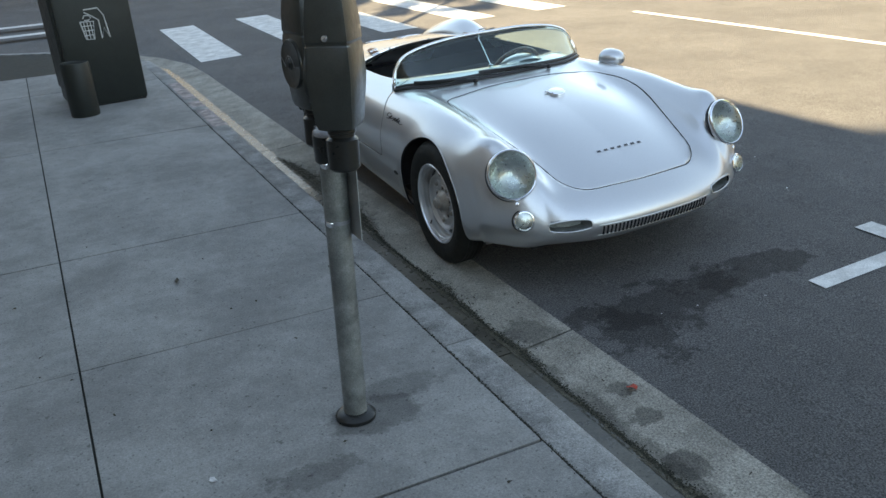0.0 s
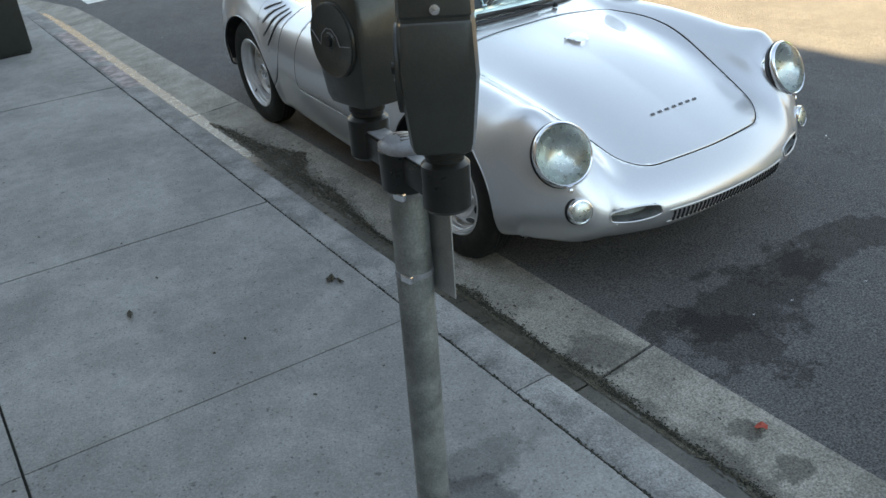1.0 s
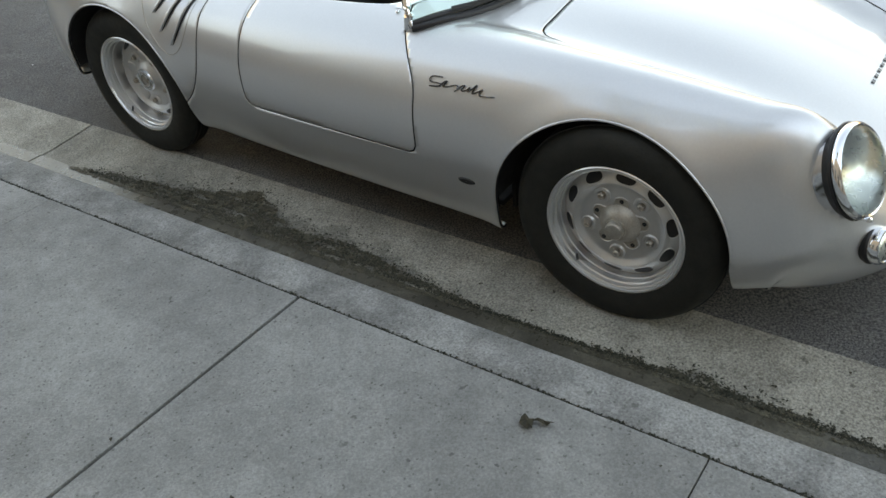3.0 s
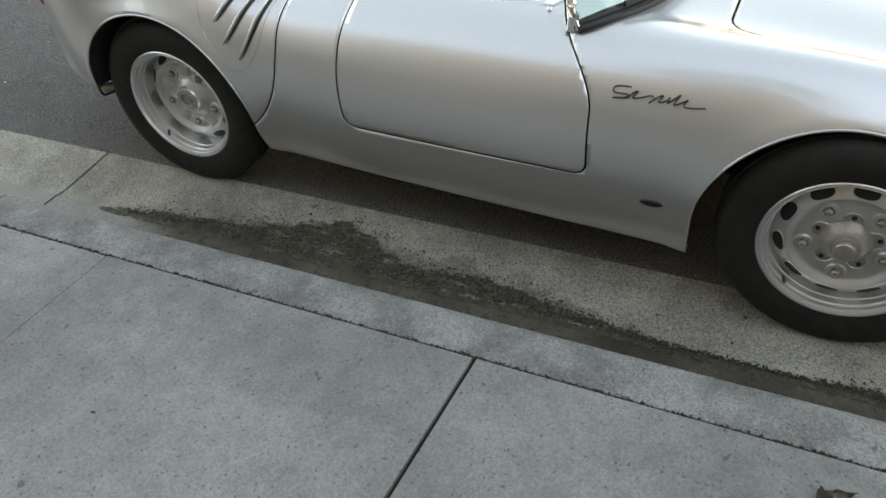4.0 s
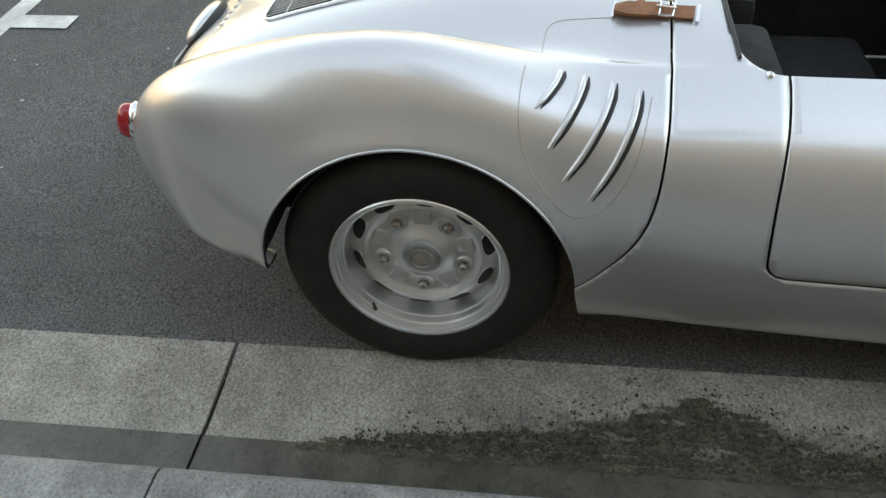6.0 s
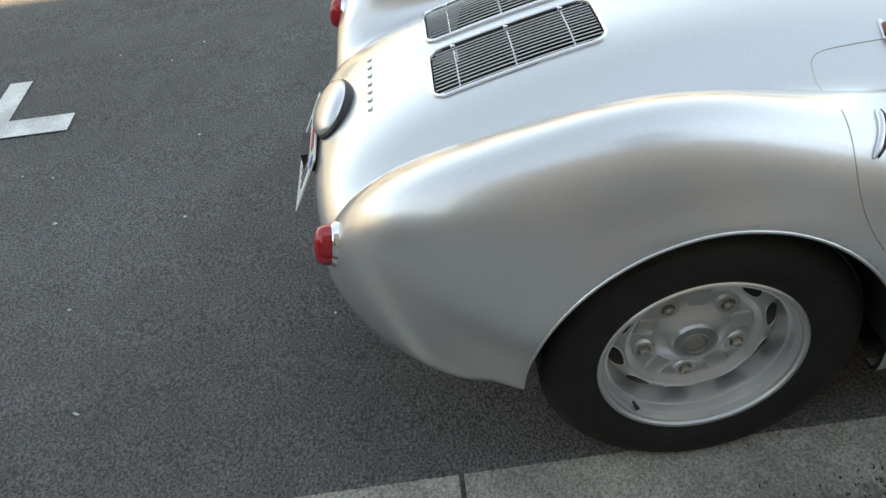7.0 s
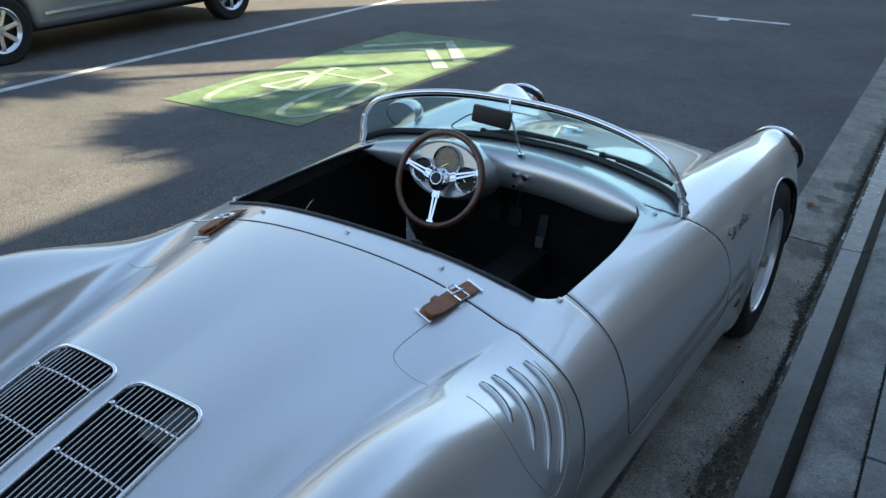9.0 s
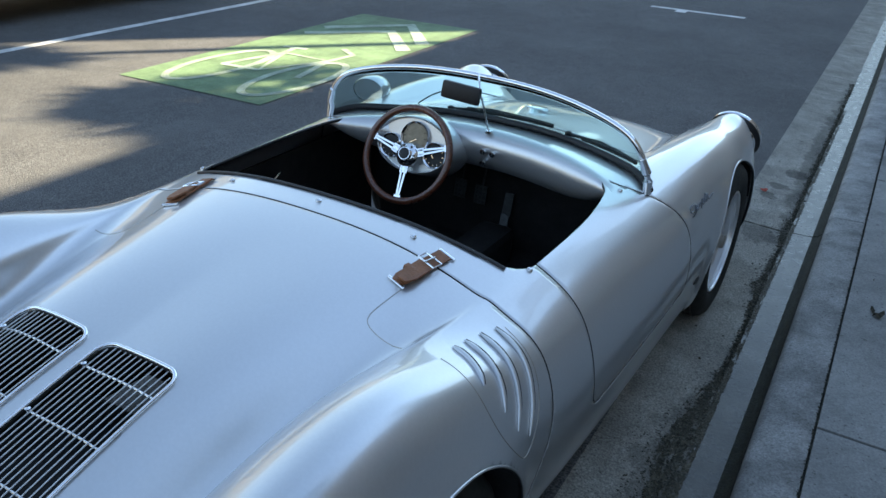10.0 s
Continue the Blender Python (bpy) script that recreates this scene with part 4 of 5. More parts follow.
for ang in (93, 200, -14):
    m = sw @ pose(0, 0, 0, 0, 0, ang)
    k = Mesh()
    for sgn in (-1, 1):
        k.box(.095, sgn * .010, -.004, .13, .008, .004, m @ pose(0, 0, 0, 0, 0, -2.5 * sgn), .001)
    k.box(.045, 0, -.004, .04, .030, .004, m, .001)
    k.box(.152, 0, -.003, .018, .026, .004, m, .001)
    part("spoke", k, CHROME, steer)
part("hub", Mesh().lathe([(.040, -.03), (.042, -.002), (.036, .006), (.026, .010), (.026, .016), (.022, .020), (.001, .021)], sw, 32), CHROME, steer, smooth=35)
part("horn_button", Mesh().lathe([(.021, .018), (.018, .024), (.001, .026)], sw, 24), BLACK, steer, smooth=50)
for i in range(6):
    a = math.pi / 3 * i
    part("hub_bolt", Mesh().lathe([(.004, .004), (.004, .010), (.001, .011)], sw @ pose(.032 * math.cos(a), .032 * math.sin(a), 0), 8), BLACK, steer)
part("column", Mesh().tube([sw @ Vector((0, 0, -.02)), sw @ Vector((0, .02, -.30))], .022, 14), BLACK, car)
for x, z in ((.205, .443), (.115, .436)):
    pm = pose(x, .400, z, 12, 0, 0)
    pedal = part("pedal", Mesh().box(0, 0, 0, .054, .006, .074, pm, .002), PEDAL, car, "perforated metal pedal pad")
    part("pedal_arm", Mesh().tube([pm @ Vector((0, -.004, .02)), pm @ Vector((0, -.02, .12))], .006, 8), BLACK, pedal)
    for i in range(3):
        for k in range(4):
            part("pedal_hole", Mesh().lathe([(.0048, .0), (.0048, .001), (.001, .001)], pm @ pose(.016 * (i - 1), .0026, .017 * (k - 1.5), -90, 0, 0), 8), BLACK, pedal)
throttle = Mesh().box(0, 0, .030, .036, .006, .090, pose(-.004, .405, .395, 18, 0, 4), .002).box(0, 0, -.045, .032, .006, .080, pose(.000, .405, .393, 30, 0, 14), .002)
part("throttle_pedal", throttle, PEDAL, car, "long bent throttle pedal")
part("tunnel", Mesh().box(0, 1.0, .28, .14, 1.1, .18, None, .03), DARKIN, car)
part("gear_lever", Mesh().tube([(0, .92, .36), (0, .90, .50)], .006, 8), CHROME, car)
for s in (-1, 1):
    part("seat", Mesh().box(s * .26, 1.12, .30, .40, .46, .12, None, .04).box(s * .26, 1.36, .46, .40, .12, .36, pose(0, 0, 0), .04), DARKIN, car, "low black bucket seat", smooth=40)
    part("door_pocket_hoop", Mesh().tube([(s * .60, .98 + .10 * math.sin(t), .47 + .13 * math.cos(t)) for t in np.linspace(.2, 2.6, 20)], .004, 6), CHROME, car)
rim_pts = []
for q in range(90):
    x = -.50 + 1.0 * q / 89
    rim_pts.append(drop(x, 1.482 - .030 * (x / .5) ** 2 + .001, .003)[0])
part("cockpit_piping", Mesh().tube(rim_pts, .0045, 8), RUBBER, car, smooth=60)


# ---- parking meter ----
PX, PY = -.456, -1.302
meter = empty("parking_meter", pose(PX, PY, KTOP, -2.4, 2.4, 0), "grey twin-head parking meter on a galvanised pole", "parking meter")
part("pole", Mesh().lathe([(.0, .0), (.039, .0), (.039, .91), (.0, .91)], None, 32), GALV, meter, smooth=40)
part("base_flange", Mesh().lathe([(.068, -.002), (.068, .010), (.054, .022), (.040, .024)], None, 24), METERDK, meter, smooth=40)
for z in (.690, .872):
    st = part("hose_clamp", Mesh().lathe([(.0385, z - .006), (.0407, z - .006), (.0407, z + .006), (.0385, z + .006)], None, 32), MEDAL, meter)
    part("clamp_screw", Mesh().box(-.037, -.020, z, .012, .030, .017, pose(0, 0, 0, 0, 0, 8), .003), CHROME, st)
part("back_plate", Mesh().box(.042, .0, .765, .003, .172, .250, None, .001), SHEETGREY, meter, "thin grey metal plate strapped behind the pole")
mm = pose(0, 0, .932, 0, 0, -97.5)
yo = Mesh()
yo.box(0, 0, -.004, .352, .050, .056, mm, .010)
yo.lathe([(.0, -.056), (.046, -.056), (.050, -.050), (.052, .026), (.044, .036), (.0, .040)], mm, 32)
yoke = part("yoke", yo, METERDK, meter, "dark cast twin-arm bracket", smooth=40)
for s in (-1, 1):
    # The arms' top plates are paler than the rest of the bracket.
    part("arm_top", Mesh().box(s * .098, 0, .0265, .115, .042, .003, mm, .001), MEDAL, yoke)
med = part("cap_medallion", Mesh().lathe([(.050, .026), (.049, .036), (.036, .046), (.018, .050), (.001, .051)], mm @ Matrix.Diagonal((1.18, 1.0, 1, 1)), 32), MEDAL, yoke, smooth=50)
for k in range(4):
    part("medallion_bar", Mesh().box(-.021 + .014 * k, .004 * (1 - abs(k - 1.5)), .0490 + .0012 * (1 - abs(k - 1.5)), .009, .022, .003, mm @ pose(0, 0, 0, 0, 0, -6), .001), METERDK, med)
for s, turn in ((-1, 13), (1, -28)):
    hm = mm @ pose(.176 * s, 0, .012)
    part("collar", Mesh().lathe([(.0, -.052), (.038, -.052), (.044, -.045), (.044, .034), (.039, .039), (.035, .042), (.035, .050), (.039, .052), (.039, .070), (.0, .07)], hm, 32), METERDK, yoke, smooth=40)
    hm = hm @ pose(0, 0, 0, 0, 0, turn)
    hh = Mesh()
    rows = [(.066, .050, .040), (.072, .064, .050), (.088, .070, .055), (.205, .086, .066), (.286, .080, .062), (.290, .0775, .060), (.296, .0775, .060), (.300, .080, .062), (.350, .078, .060), (.420, .066, .052), (.470, .046, .040), (.486, .026, .024)]
    for z, a, b in rows:
        c, e = .72, .74
        hh.v += [tuple(hm @ Vector((x, y, z))) for x, y in ((a, -b * c), (a, b * c), (a * .96, b * .9), (a * e, b), (-a * e, b), (-a * .96, b * .9), (-a, b * c), (-a, -b * c), (-a * .96, -b * .9), (-a * e, -b), (a * e, -b), (a * .96, -b * .9))]
    hh.f += [(i * 12 + q, i * 12 + (q + 1) % 12, (i + 1) * 12 + (q + 1) % 12, (i + 1) * 12 + q) for i in range(len(rows) - 1) for q in range(12)]
    hh.f += [tuple(range(12)), tuple(range(12 * len(rows) - 12, 12 * len(rows)))]
    head = part("meter_head", hh, METER, meter, "grey faceted meter housing with a round coin door", smooth=28)
    dm = hm @ pose(0, -.0640, .205, 90, 0, 0) @ Matrix.Scale(1.20, 4)
    door = part("coin_door", Mesh().lathe([(.062, -.010), (.062, .003), (.059, .005), (.057, .004), (.015, .006), (.013, .009), (.001, .010)], dm, 48), METER, head, smooth=35)
    part("lock", Mesh().lathe([(.010, .008), (.009, .013), (.001, .013)], dm, 20), METERDK, door)
    # A thin pale line draws the door's sheen and subtle shading.
    part("door_scribe", Mesh().tube([dm @ Vector(p) for p in ((-.054, .014, .006), (-.028, -.008, .007), (-.022, .010, .007), (-.008, .020, .007), (.008, .020, .007), (.022, .008, .007), (.028, -.006, .007), (.055, -.004, .006))], .0009, 6), MEDAL, door)
    part("rim_ring", Mesh().tube([dm @ Vector((.0605 * math.cos(t), .0605 * math.sin(t), .004)) for t in np.linspace(0, 2 * math.pi, 48, endpoint=False)], .0012, 6, True), METERDK, door)
    part("side_lock", Mesh().lathe([(.009, -.002), (.008, .004), (.001, .005)], hm @ pose(.081, 0, .31, 0, 90, 0), 16), STEEL, head)

# ---- bin and bollard at the corner ----
bin_ = empty("litter_bin", pose(-.605, 4.92, KTOP, 0, 0, 7), "tall dark green street litter bin with a white symbol", "litter bin")
part("body", Mesh().box(0, 0, .56, .66, .62, 1.10, None, .03), BINMAT, bin_, smooth=40)
part("plinth", Mesh().box(0, 0, .01, .62, .58, .02), BLACK, bin_)
part("top", Mesh().box(0, 0, 1.14, .70, .66, .07, None, .03), BINMAT, bin_, smooth=40)
part("door_edge", Mesh().box(-.335, 0, .6, .03, .5, .9, None, .01), BINMAT, bin_)
FY = -.3145
sym = lambda pts, r=.006: Mesh().tube([(x, FY, z) for x, z in pts], r, 6)
basket = part("bin_symbol", sym([(-.13, .76), (-.015, .755), (-.035, .60), (-.105, .605), (-.13, .76)]), WHITE, bin_, "white outline of a basket")
for x in (-.10, -.072, -.045):
    part("basket_line", sym([(x, .757), (x + .004, .605)], .004), WHITE, basket)
for z in (.64, .68, .72):
    part("basket_line", sym([(-.12, z), (-.025, z)], .004), WHITE, basket)
part("paper_outline", sym([(-.08, .86), (.04, .865), (.08, .80), (.10, .60), (.065, .69), (.03, .60), (.03, .76), (-.02, .80), (-.08, .84)], .006), WHITE, bin_)
part("paper_ball", sym([(-.10, .785), (-.085, .81), (-.05, .81), (-.03, .79), (-.05, .77), (-.09, .77)], .005), WHITE, bin_)
boll = empty("bollard", pose(-.835, 4.30, KTOP), "short dark green metal post beside the bin", "bollard")
part("post", Mesh().lathe([(.0, 0), (.118, 0), (.122, .02), (.122, .45), (.116, .465), (.112, .455), (.105, .45), (.0, .45)], None, 40), BINMAT, boll, smooth=40)

# ---- road markings ----
def flat(name, pts, material, label, cat, lift=0.004):
    m = Mesh()
    k = len(pts)
    m.v = [on_road(x, y, lift) for x, y in pts]
    m.f = [tuple(range(k))]
    return tagged(part(name, m, material), label, cat, kind="structure")


def bar(name, x0, y0, x1, y1, w, label, lift=0.004, material=None):
    d = Vector((x1 - x0, y1 - y0))
    n = Vector((-d.y, d.x)).normalized() * w / 2
    steps = max(2, int(d.length / 0.7) + 1)
    m = Mesh()
    for i in range(steps):
        t = i / (steps - 1)
        for sg in (1, -1):
            m.v.append(on_road(x0 + d.x * t + sg * n.x, y0 + d.y * t + sg * n.y, lift))
    m.f = [(2 * i, 2 * i + 1, 2 * i + 3, 2 * i + 2) for i in range(steps - 1)]
    return tagged(part(name, m, material or WHITE), label, "road marking", kind="structure")


bar("lane_line", 6.43, -34, 6.43, 5.65, .105, "long thin white lane line on the asphalt")
for y, up in ((-1.370, 1), (4.135, -1), (-6.865, 1)):
    bar("parking_mark", 1.675, y, 2.765, y, .095, "white parking bay tick on the asphalt")
    bar("parking_mark", 2.372, y + .04 * up, 2.372, y + (.31 if y > -5 else .19) * up, .125, "white parking bay tick on the asphalt", .006)
for i in range(5):
    x = .70 + 1.24 * i
    flat("crosswalk_stripe", [(x, 6.91), (x + .52, 6.91), (x + .63, 10.55), (x + .09, 10.6)], WHITE, "broad white crosswalk stripe on the asphalt", "road marking")
for i in range(2):
    bar("cross_street_line", -7, 12.2 + 1.5 * i, -.3, 12.2 + 1.5 * i, .3, "white line across the side street")
gx0, gx1, gy0, gy1 = 3.725, 5.095, -4.25, -1.07
m = strip_mesh(np.linspace(gx0, gx1, 4), np.linspace(gy0, gy1, 6), lambda x, y: crown(x) + .005)
tagged(part("bicycle_box", m, GREEN), "green painted cycle marking on the asphalt", "road marking", kind="structure")


def stroke(pts, w, lift=.009):
    m = Mesh()
    pts = [Vector(p) for p in pts]
    for i, p in enumerate(pts):
        d = (pts[min(i + 1, len(pts) - 1)] - pts[max(i - 1, 0)]).normalized()
        n = Vector((-d.y, d.x)) * w / 2
        m.v += [on_road(p.x + n.x, p.y + n.y, lift), on_road(p.x - n.x, p.y - n.y, lift)]
    m.f = [(2 * i, 2 * i + 1, 2 * i + 3, 2 * i + 2) for i in range(len(pts) - 1)]
    return m


def glyph(name, pts, w, label):
    return tagged(part(name, stroke(pts, w), WORNMARK), label, "road marking", kind="structure")


# the cycle symbol and its two chevrons
for cx in (3.97, 4.72):
    glyph("cycle_wheel_mark", [(cx + .22 * math.cos(t), -1.76 + .56 * math.sin(t)) for t in np.linspace(0, 2 * math.pi, 40)], .062, "white painted bicycle wheel")
for pts in (((4.72, -1.76), (4.58, -2.35), (4.10, -2.33), (4.36, -1.78), (4.58, -2.35)), ((4.36, -1.78), (4.72, -1.76)), ((4.10, -2.33), (3.97, -1.76)), ((4.10, -2.33), (4.06, -2.62), (4.26, -2.76)), ((4.58, -2.35), (4.62, -2.55)), ((4.50, -2.56), (4.74, -2.54))):
    glyph("cycle_frame_mark", pts, .055, "white painted bicycle frame")
for left, apex, right in (((4.96, -3.10), (4.34, -3.64), (3.81, -3.02)), ((4.97, -3.42), (4.36, -4.03), (3.81, -3.34))):
    glyph("chevron_mark", (left, apex, right), .13, "white painted chevron")

# ---- passing van ----
van = empty("minivan", pose(8.16, -2.58, .085, 0, 0, 180), "silver grey minivan in the far lane", "car")
VB = [(-2.3, .42), (-2.35, .8), (-2.1, 1.0), (-1.2, 1.15), (-.4, 1.62), (1.9, 1.66), (2.25, 1.1), (2.32, .6), (2.3, .36), (1.75, .30), (1.70, .52), (1.52, .66), (1.28, .66), (1.10, .52), (1.05, .28), (-1.05, .26), (-1.10, .52), (-1.28, .66), (-1.52, .66), (-1.70, .52), (-1.75, .30)]
vm = Matrix(((0, 0, 1, 0), (1, 0, 0, 0), (0, 1, 0, 0), (0, 0, 0, 1)))
vb = part("body", Mesh().prism(VB, -.86, .86, vm), VANPAINT, van, smooth=30)
bv = vb.modifiers.new("edges", "BEVEL")
bv.width, bv.segments = .06, 3
part("underbody", Mesh().box(0, 0, .33, 1.5, 3.9, .2), BLACK, van)
for s in (-1, 1):
    part("side_trim", Mesh().box(s * .872, 0, .40, .02, 1.9, .03, None, .004), CHROME, van)
    part("side_window", Mesh().prism([(-1.0, 1.15), (-.35, 1.52), (1.8, 1.55), (2.0, 1.12)], .858, .868, Matrix.Diagonal((s, 1, 1, 1)) @ vm), DARKGLASS, van)
    for y in (-1.4, 1.4):
        wm = pose(s * .78, y, .31, 0, 90 * s, 0)
        w = part("wheel", Mesh().lathe([(.20, -.09), (.29, -.09), (.315, -.06), (.318, 0), (.315, .07), (.29, .095), (.21, .09)], wm, 40), TYRE, van, smooth=40)
        part("rim", Mesh().lathe([(.20, .05), (.212, .085), (.20, .09), (.17, .06)], wm, 40), STEEL, w, smooth=40)
        part("disc", Mesh().lathe([(.2, .03), (.001, .03)], wm, 32), BLACK, w)
        for i in range(7):
            a = 2 * math.pi * i / 7
            part("spoke", Mesh().box(.105, 0, .066, .19, .045, .02, wm @ pose(0, 0, 0, 0, 0, math.degrees(a)), .008), STEEL, w)
        part("hub", Mesh().lathe([(.05, .05), (.045, .085), (.001, .09)], wm, 20), STEEL, w)

# ---- buildings, added unseen blocks and palm behind the pavement ----
def building(name, x0, x1, y0, y1, h, material, label, win_face):
    b = empty(name, pose((x0 + x1) / 2, (y0 + y1) / 2, KTOP), label, "building")
    sx, sy = x1 - x0, y1 - y0
    part("wall", Mesh().box(0, 0, h / 2, sx, sy, h), material, b)
    part("cornice", Mesh().box(0, 0, h - .06, sx + .24, sy + .1, .28, None, .04), material, b)
    n = int(sy // 2.6)
    for i in range(n):
        y = -sy / 2 + (i + .5) * sy / n
        w = part("shop_window", Mesh().box(win_face * sx / 2, y, 1.5, .06, 1.7, 2.0), DARKGLASS, b)
        part("frame", Mesh().box(win_face * (sx / 2 + .02), y, 2.56, .08, 1.84, .10).box(win_face * (sx / 2 + .02), y, .46, .08, 1.84, .10), BLACK, w)
    return b


building("corner_building", -14, -3.9, .2, 6.4, 6.02, FACADE, "plain terracotta stucco shopfront building along the pavement", 1)
building("middle_building", -14, -3.9, -12.45, .15, 6.02, FACADE, "plain terracotta stucco shopfront building along the pavement", 1)
# Unseen thin slab, sized to throw the diagonal shade band on the road.
building("tall_shade_slab", -4.6, -3.88, -15.9, -12.5, 12.2, FACADE, "tall thin unseen stucco slab shaped to cast the road's shade band", 1)
building("end_building", -14, -3.9, -40, -15.95, 6.02, FACADE, "plain terracotta stucco shopfront building along the pavement", 1)
building("side_street_building", -30, -4.5, 18, 30, 6.0, BRICKWALL, "brown brick building across the side street", 1)
# Unseen block, added to keep the sun off the side street.
building("unseen_sun_block", -34, -15, -9, 6, 16.5, FACADE2, "tall plain unseen block added to shade the side street", 1)
# Unseen blocks, added to close the street, cut horizon glow and bound reflections.
building("south_unseen_block", -14, 26, -75, -60, 9.0, FACADE2, "plain unseen block added to close the street and cover the horizon's glow", 1)
building("north_unseen_block", -30, 26, 34, 44, 8.0, FACADE2, "plain unseen block added beyond the crossing to cover the horizon's glow", -1)
building("far_unseen_block", 18, 26, -40, 30, 5.0, FACADE2, "plain unseen block added across the street for the car's reflections", -1)

def palm(x, y, height, radius, fronds, seed):
    p = empty("palm_tree", pose(x, y, KTOP), "tall fan palm with a shaggy crown", "tree", "palms along the pavement")
    rp = random.Random(seed)
    trunk = [(.12 * math.sin(i / 6), .1 * i / 13, height * i / 13) for i in range(14)]
    part("trunk", Mesh().tube(trunk, [.085 - .03 * i / 13 for i in range(14)], 14), BARK, p, smooth=60)
    fr = Mesh()
    for i in range(fronds):
        az, el = rp.uniform(0, 2 * math.pi), rp.uniform(-.8, 1.2)
        L = radius * rp.uniform(.75, 1.1)
        d = Vector((math.cos(az) * math.cos(el), math.sin(az) * math.cos(el), math.sin(el)))
        base = Vector(trunk[-1])
        mid = base + d * L * .55
        fr.tube([base, mid], .012, 5)
        sv = d.cross(Vector((0, 0, 1))).normalized()
        nrm = sv.cross(d)
        for q in range(17):
            a = (q / 16 - .5) * 2.6
            tip = mid + (d * math.cos(a) + sv * math.sin(a)) * L * rp.uniform(.38, .5) + Vector((0, 0, -.15 * rp.random()))
            w = (sv * math.cos(a) - d * math.sin(a)) * .030
            half = mid.lerp(tip, .55) + nrm * .02
            o = len(fr.v)
            fr.v += [tuple(mid), tuple(half + w), tuple(tip), tuple(half - w)]
            fr.f.append((o, o + 1, o + 2, o + 3))
    part("crown", fr, LEAF, p)


palm(-2.6, -7.5, 4.75, 1.15, 70, 8)
palm(-2.6, -9.8, 7.85, 1.05, 34, 5)
palm(-2.75, 1.05, 6.6, 1.3, 40, 12)

# ---- pieces of kerb, gutter and pavement ----
for a, b in zip(JOINTS, JOINTS[1:]):
    part("kerb_stone", swept(KERB_PROFILE, a + .003, b - .003), KERBMAT, kerb, smooth=40)
    part("channel", swept(TROUGH_PROFILE, a + .004, b - .004), TROUGH, gutter, "smooth damp channel along the kerb", smooth=40)
    part("moss_line", swept(MOSS_SHADE_PROFILE, a + .006, b - .006), MOSS_SHADE, kerb, "dark line of moss and painted shade at the foot of the kerb", smooth=40)
    part("gutter_slab", swept(GUTTER_PROFILE, a + .006, b - .006), GUTTERMAT, gutter, smooth=40)
rs = random.Random(7)
SKEW = .045
for i in range(-10, 6):
    for k, (xa, xb) in enumerate(((-1.262, 0), (-2.50, -1.262), (-3.74, -2.50))):
        ya, yb = .70 + 1.22 * i, .70 + 1.22 * (i + 1)
        if yb > 7.2:
            continue
        g = .0058 if i % 2 == 0 else .0016
        g2 = .0058 if i % 2 else .0016
        m = Mesh().box((xa + xb) / 2, (ya + g + yb - g2) / 2, KTOP - .02, xb - xa - .008, yb - ya - g - g2, .04, None, .0022)
        m.v = [(x, y - SKEW * x, z) for x, y, z in m.v]
        part("slab", m, CONCRETE, pavement, at=pose(0, 0, rs.uniform(-.001, .001)))

# ---- litter ----
rl = random.Random(11)


def scrap(name, x, y, z, sx, sy, material, label, cat, curl=.006, seed=0):
    r = random.Random(seed)
    n = 9
    m = Mesh()
    m.v = [(0, 0, curl)] + [(sx * .5 * math.cos(2 * math.pi * q / n) * r.uniform(.55, 1.15), sy * .5 * math.sin(2 * math.pi * q / n) * r.uniform(.55, 1.15), r.uniform(.001, curl * 1.6)) for q in range(n)]
    m.f = [(0, 1 + q, 1 + (q + 1) % n) for q in range(n)]
    ob = part(name, m, material)
    so2 = ob.modifiers.new("thickness", "SOLIDIFY")
    so2.thickness, so2.offset = .0012, 1
    ob.matrix_world = pose(x, y, z, 0, 0, r.uniform(0, 180))
    return tagged(ob, label, cat, "scattered " + cat)


scrap("dead_leaf", -.112, -.118, KTOP + .001, .055, .034, DEADLEAF, "curled dark dead leaf on the pavement", "leaf", .016, 1)
scrap("dead_leaf", -.093, -.152, KTOP + .001, .05, .018, DEADLEAF, "narrow dark dead leaf on the pavement", "leaf", .012, 2)
scrap("twig", -.784, .155, KTOP + .001, .075, .020, DEADLEAF, "short dark twig on the pavement", "twig", .010, 3)
scrap("paper_scrap", -.955, -1.385, KTOP + .001, .035, .022, LITTER, "pale paper scrap on the pavement", "litter", .004, 4)
scrap("red_scrap", .525, -1.535, .018, .05, .03, RED_LITTER, "small reddish scrap in the gutter", "litter", .008, 5)
for i in range(46):
    x, y = rl.uniform(.70, 3.0), rl.uniform(-3.2, 5.0)
    if i > 12 and .45 < x < 2.0 and -.7 < y < 2.8:
        x += 1.6
    big = i < 10
    scrap("pale_chip", x, y, crown(x) + .001, rl.uniform(.008, .03 if big else .014), rl.uniform(.006, .014), LITTER, "small pale chip on the asphalt", "litter", .003, 20 + i)
for i in range(26):
    x, y = rl.uniform(-1.6, -.05), rl.uniform(-2.2, 1.7)
    scrap("crumb", x, y, KTOP + .001, rl.uniform(.008, .02), rl.uniform(.005, .010), DEADLEAF, "dark crumb of leaf on the pavement", "leaf", .004, 90 + i)
for i in range(16):
    x, y = rl.uniform(.32, .58), rl.uniform(-2.4, 2.4)
    scrap("crumb", x, y, .013, rl.uniform(.008, .02), rl.uniform(.005, .010), DEADLEAF, "dark crumb of leaf in the gutter", "leaf", .004, 130 + i)


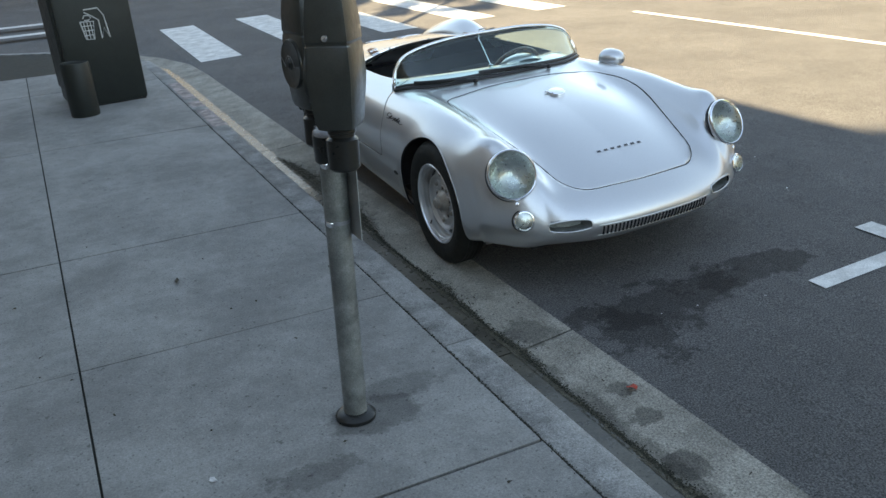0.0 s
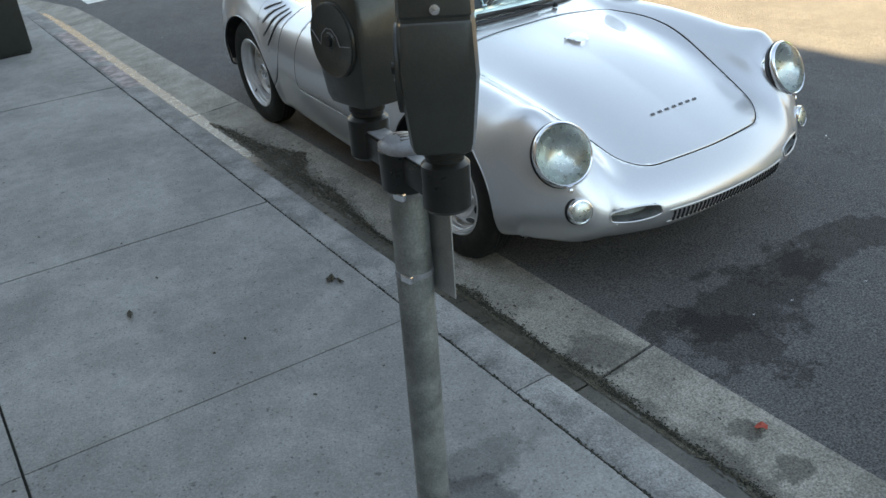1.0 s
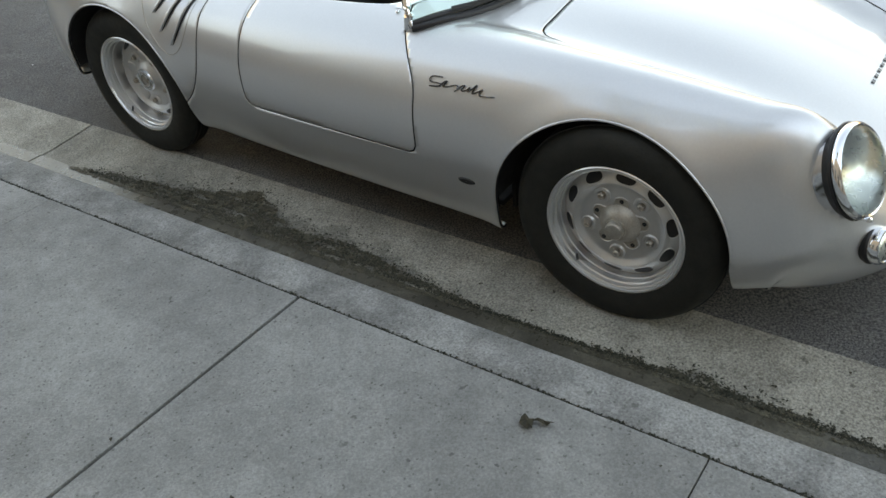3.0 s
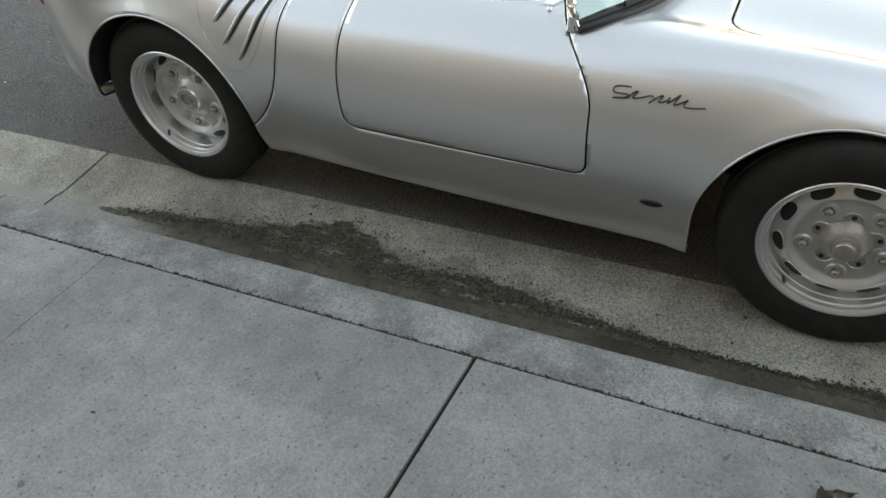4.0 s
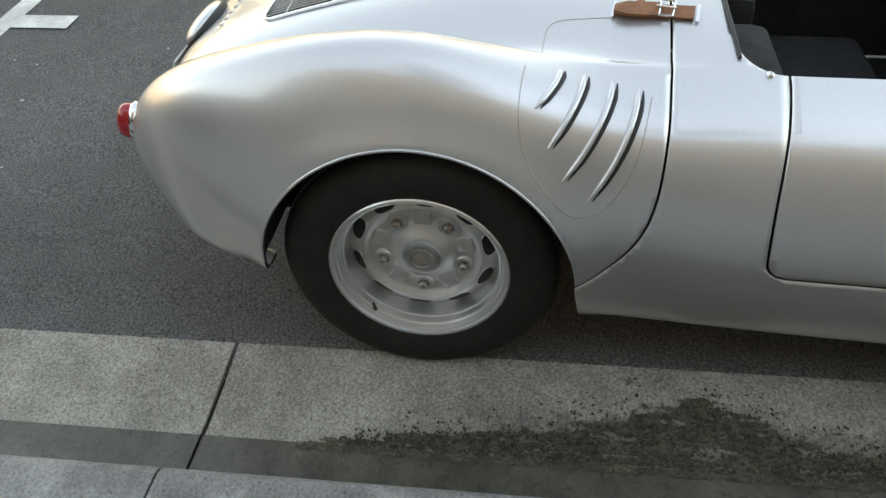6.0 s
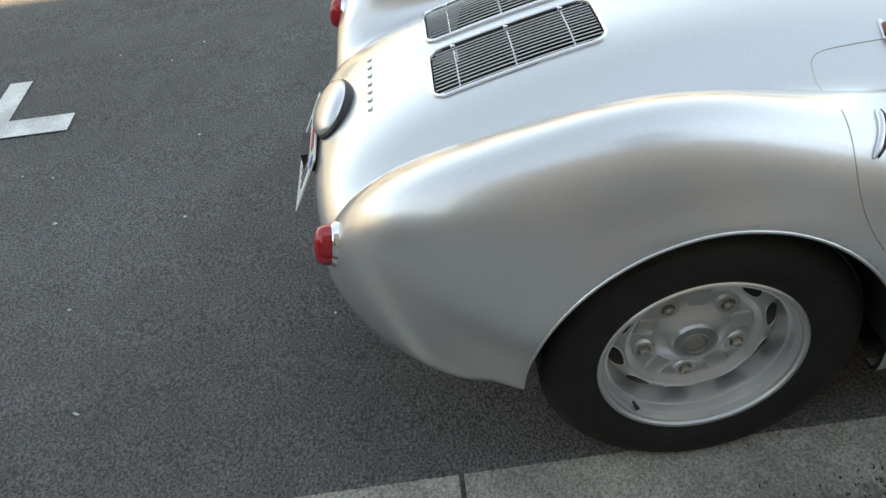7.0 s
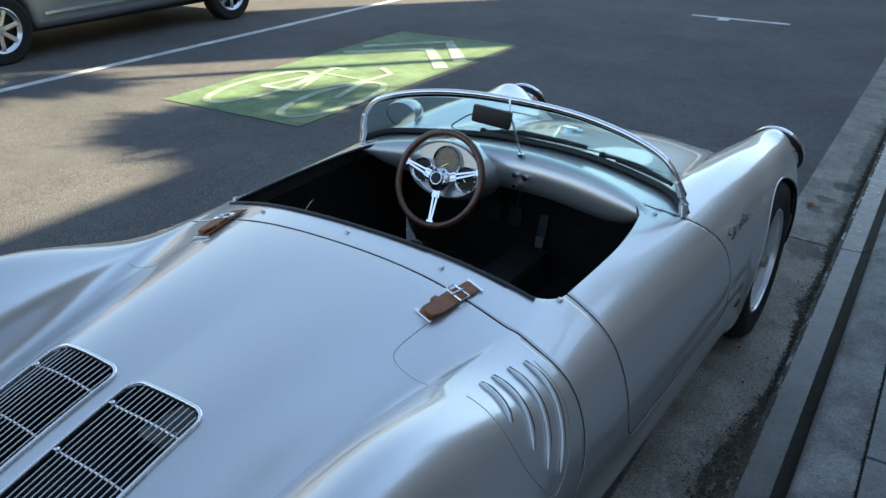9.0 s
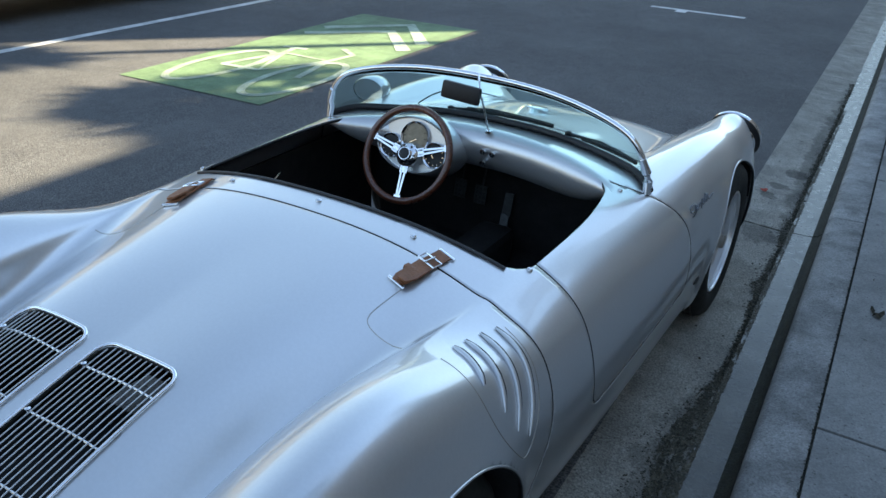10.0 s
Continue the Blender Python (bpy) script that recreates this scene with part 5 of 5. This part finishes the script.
def flakes(name, n, where, size, material, label, cat, seed):
    """Loose grit too fine to count, as one object."""
    r = random.Random(seed)
    m = Mesh()
    while len(m.f) < n:
        spot = where(r)
        if spot is None:
            continue
        x, y, z = spot
        L, w, a = size * r.uniform(.5, 1.6), size * r.uniform(.3, .8), r.uniform(0, math.pi)
        c, q = math.cos(a), math.sin(a)
        o = len(m.v)
        m.v += [(x + u * c * L - v * q * w, y + u * q * L + v * c * w, z + h) for u, v, h in ((-.5, -.3, .0005), (.4, -.5, r.uniform(.001, .004)), (.5, .4, .0008), (-.3, .5, r.uniform(.001, .003)))]
        m.f.append((o, o + 1, o + 2, o + 3))
    return tagged(part(name, m, material), label, cat, kind="stuff")


grime_width = spline([-3.6, -2.6, -1.8, -1.3, -1.0, -.77, -.5, -.15, .2, .45, .66, .95, 1.15, 1.27, 1.5, 1.68, 1.9, 2.1, 2.3], [.015, .020, .022, .020, .032, .014, .036, .018, .008, .030, .055, .082, .085, .150, .145, .085, .060, .035, .005])


def ragged(y):
    """How far the grime reaches out from the channel at a station."""
    w = float(grime_width(y)[0])
    return max(.003, w + .016 * noise.noise((9 * y, 3.1, 0)) + .010 * noise.noise((31 * y, 7.7, 0)) + .006 * noise.noise((90 * y, 1.3, 0)))


grime = Mesh()
rg = random.Random(31)
NX, NY = 60, 1180
for i in range(NY + 1):
    for k in range(NX + 1):
        x, y = .298 + .0042 * (k + rg.uniform(-.42, .42)), -3.6 + .005 * (i + rg.uniform(-.42, .42))
        grime.v.append((x, y, max(0, x - .36) * .069 + .0036 + rg.uniform(0, .0022)))
for i in range(NY):
    y = -3.6 + .005 * (i + .5)
    w = ragged(y)
    for k in range(NX):
        x = .298 + .0042 * (k + .5)
        deep = (w + .018 - (x - .298)) / max(.3 * w, .012)
        if deep < -1.5:
            break
        patch = .95 * noise.noise((60 * x, 9 * y, 2.0)) + .75 * noise.noise((140 * x, 60 * y, 5.0)) + .45 * noise.noise((300 * x, 260 * y, 9.0))
        if min(deep, .22) + patch > 0:
            o = i * (NX + 1) + k
            grime.f.append((o, o + 1, o + NX + 2, o + NX + 1))
used = sorted({v for f in grime.f for v in f})
order = {v: n for n, v in enumerate(used)}
grime.v = [grime.v[v] for v in used]
grime.f = [tuple(order[v] for v in f) for f in grime.f]
part("grime", grime, GRIME, gutter, "dark wet grime with a ragged, broken edge")


def in_gutter(r):
    y = r.uniform(-4.5, 2.2)
    x = .318 + abs(r.gauss(0, 1)) * max(.012, ragged(min(max(y, -3.6), 2.3))) * .75
    return (x, y, .004 + .07 * max(0, x - .35)) if x < .56 else None


flakes("gutter_grit", 7500, in_gutter, .008, GRIT, "dark leaf grit washed along the kerb", "grit", 5)
flakes("joint_grit", 1700, lambda r: (.0 + r.gauss(0, .004), r.uniform(-4.5, 5.0), KTOP - .002), .009, GRIT, "dark grit in the pavement joint", "grit", 6)
for y0, y1 in ((3.05, 3.75), (3.9, 4.15), (4.3, 5.2)):
    part("faded_paint", swept([(0.02, KTOP - .001), (0.03, KTOP + .0012), (0.135, KTOP - .0015), (0.142, KTOP - .006)], y0, y1, .1), KERBPAINT, kerb, "worn pinkish kerb paint")
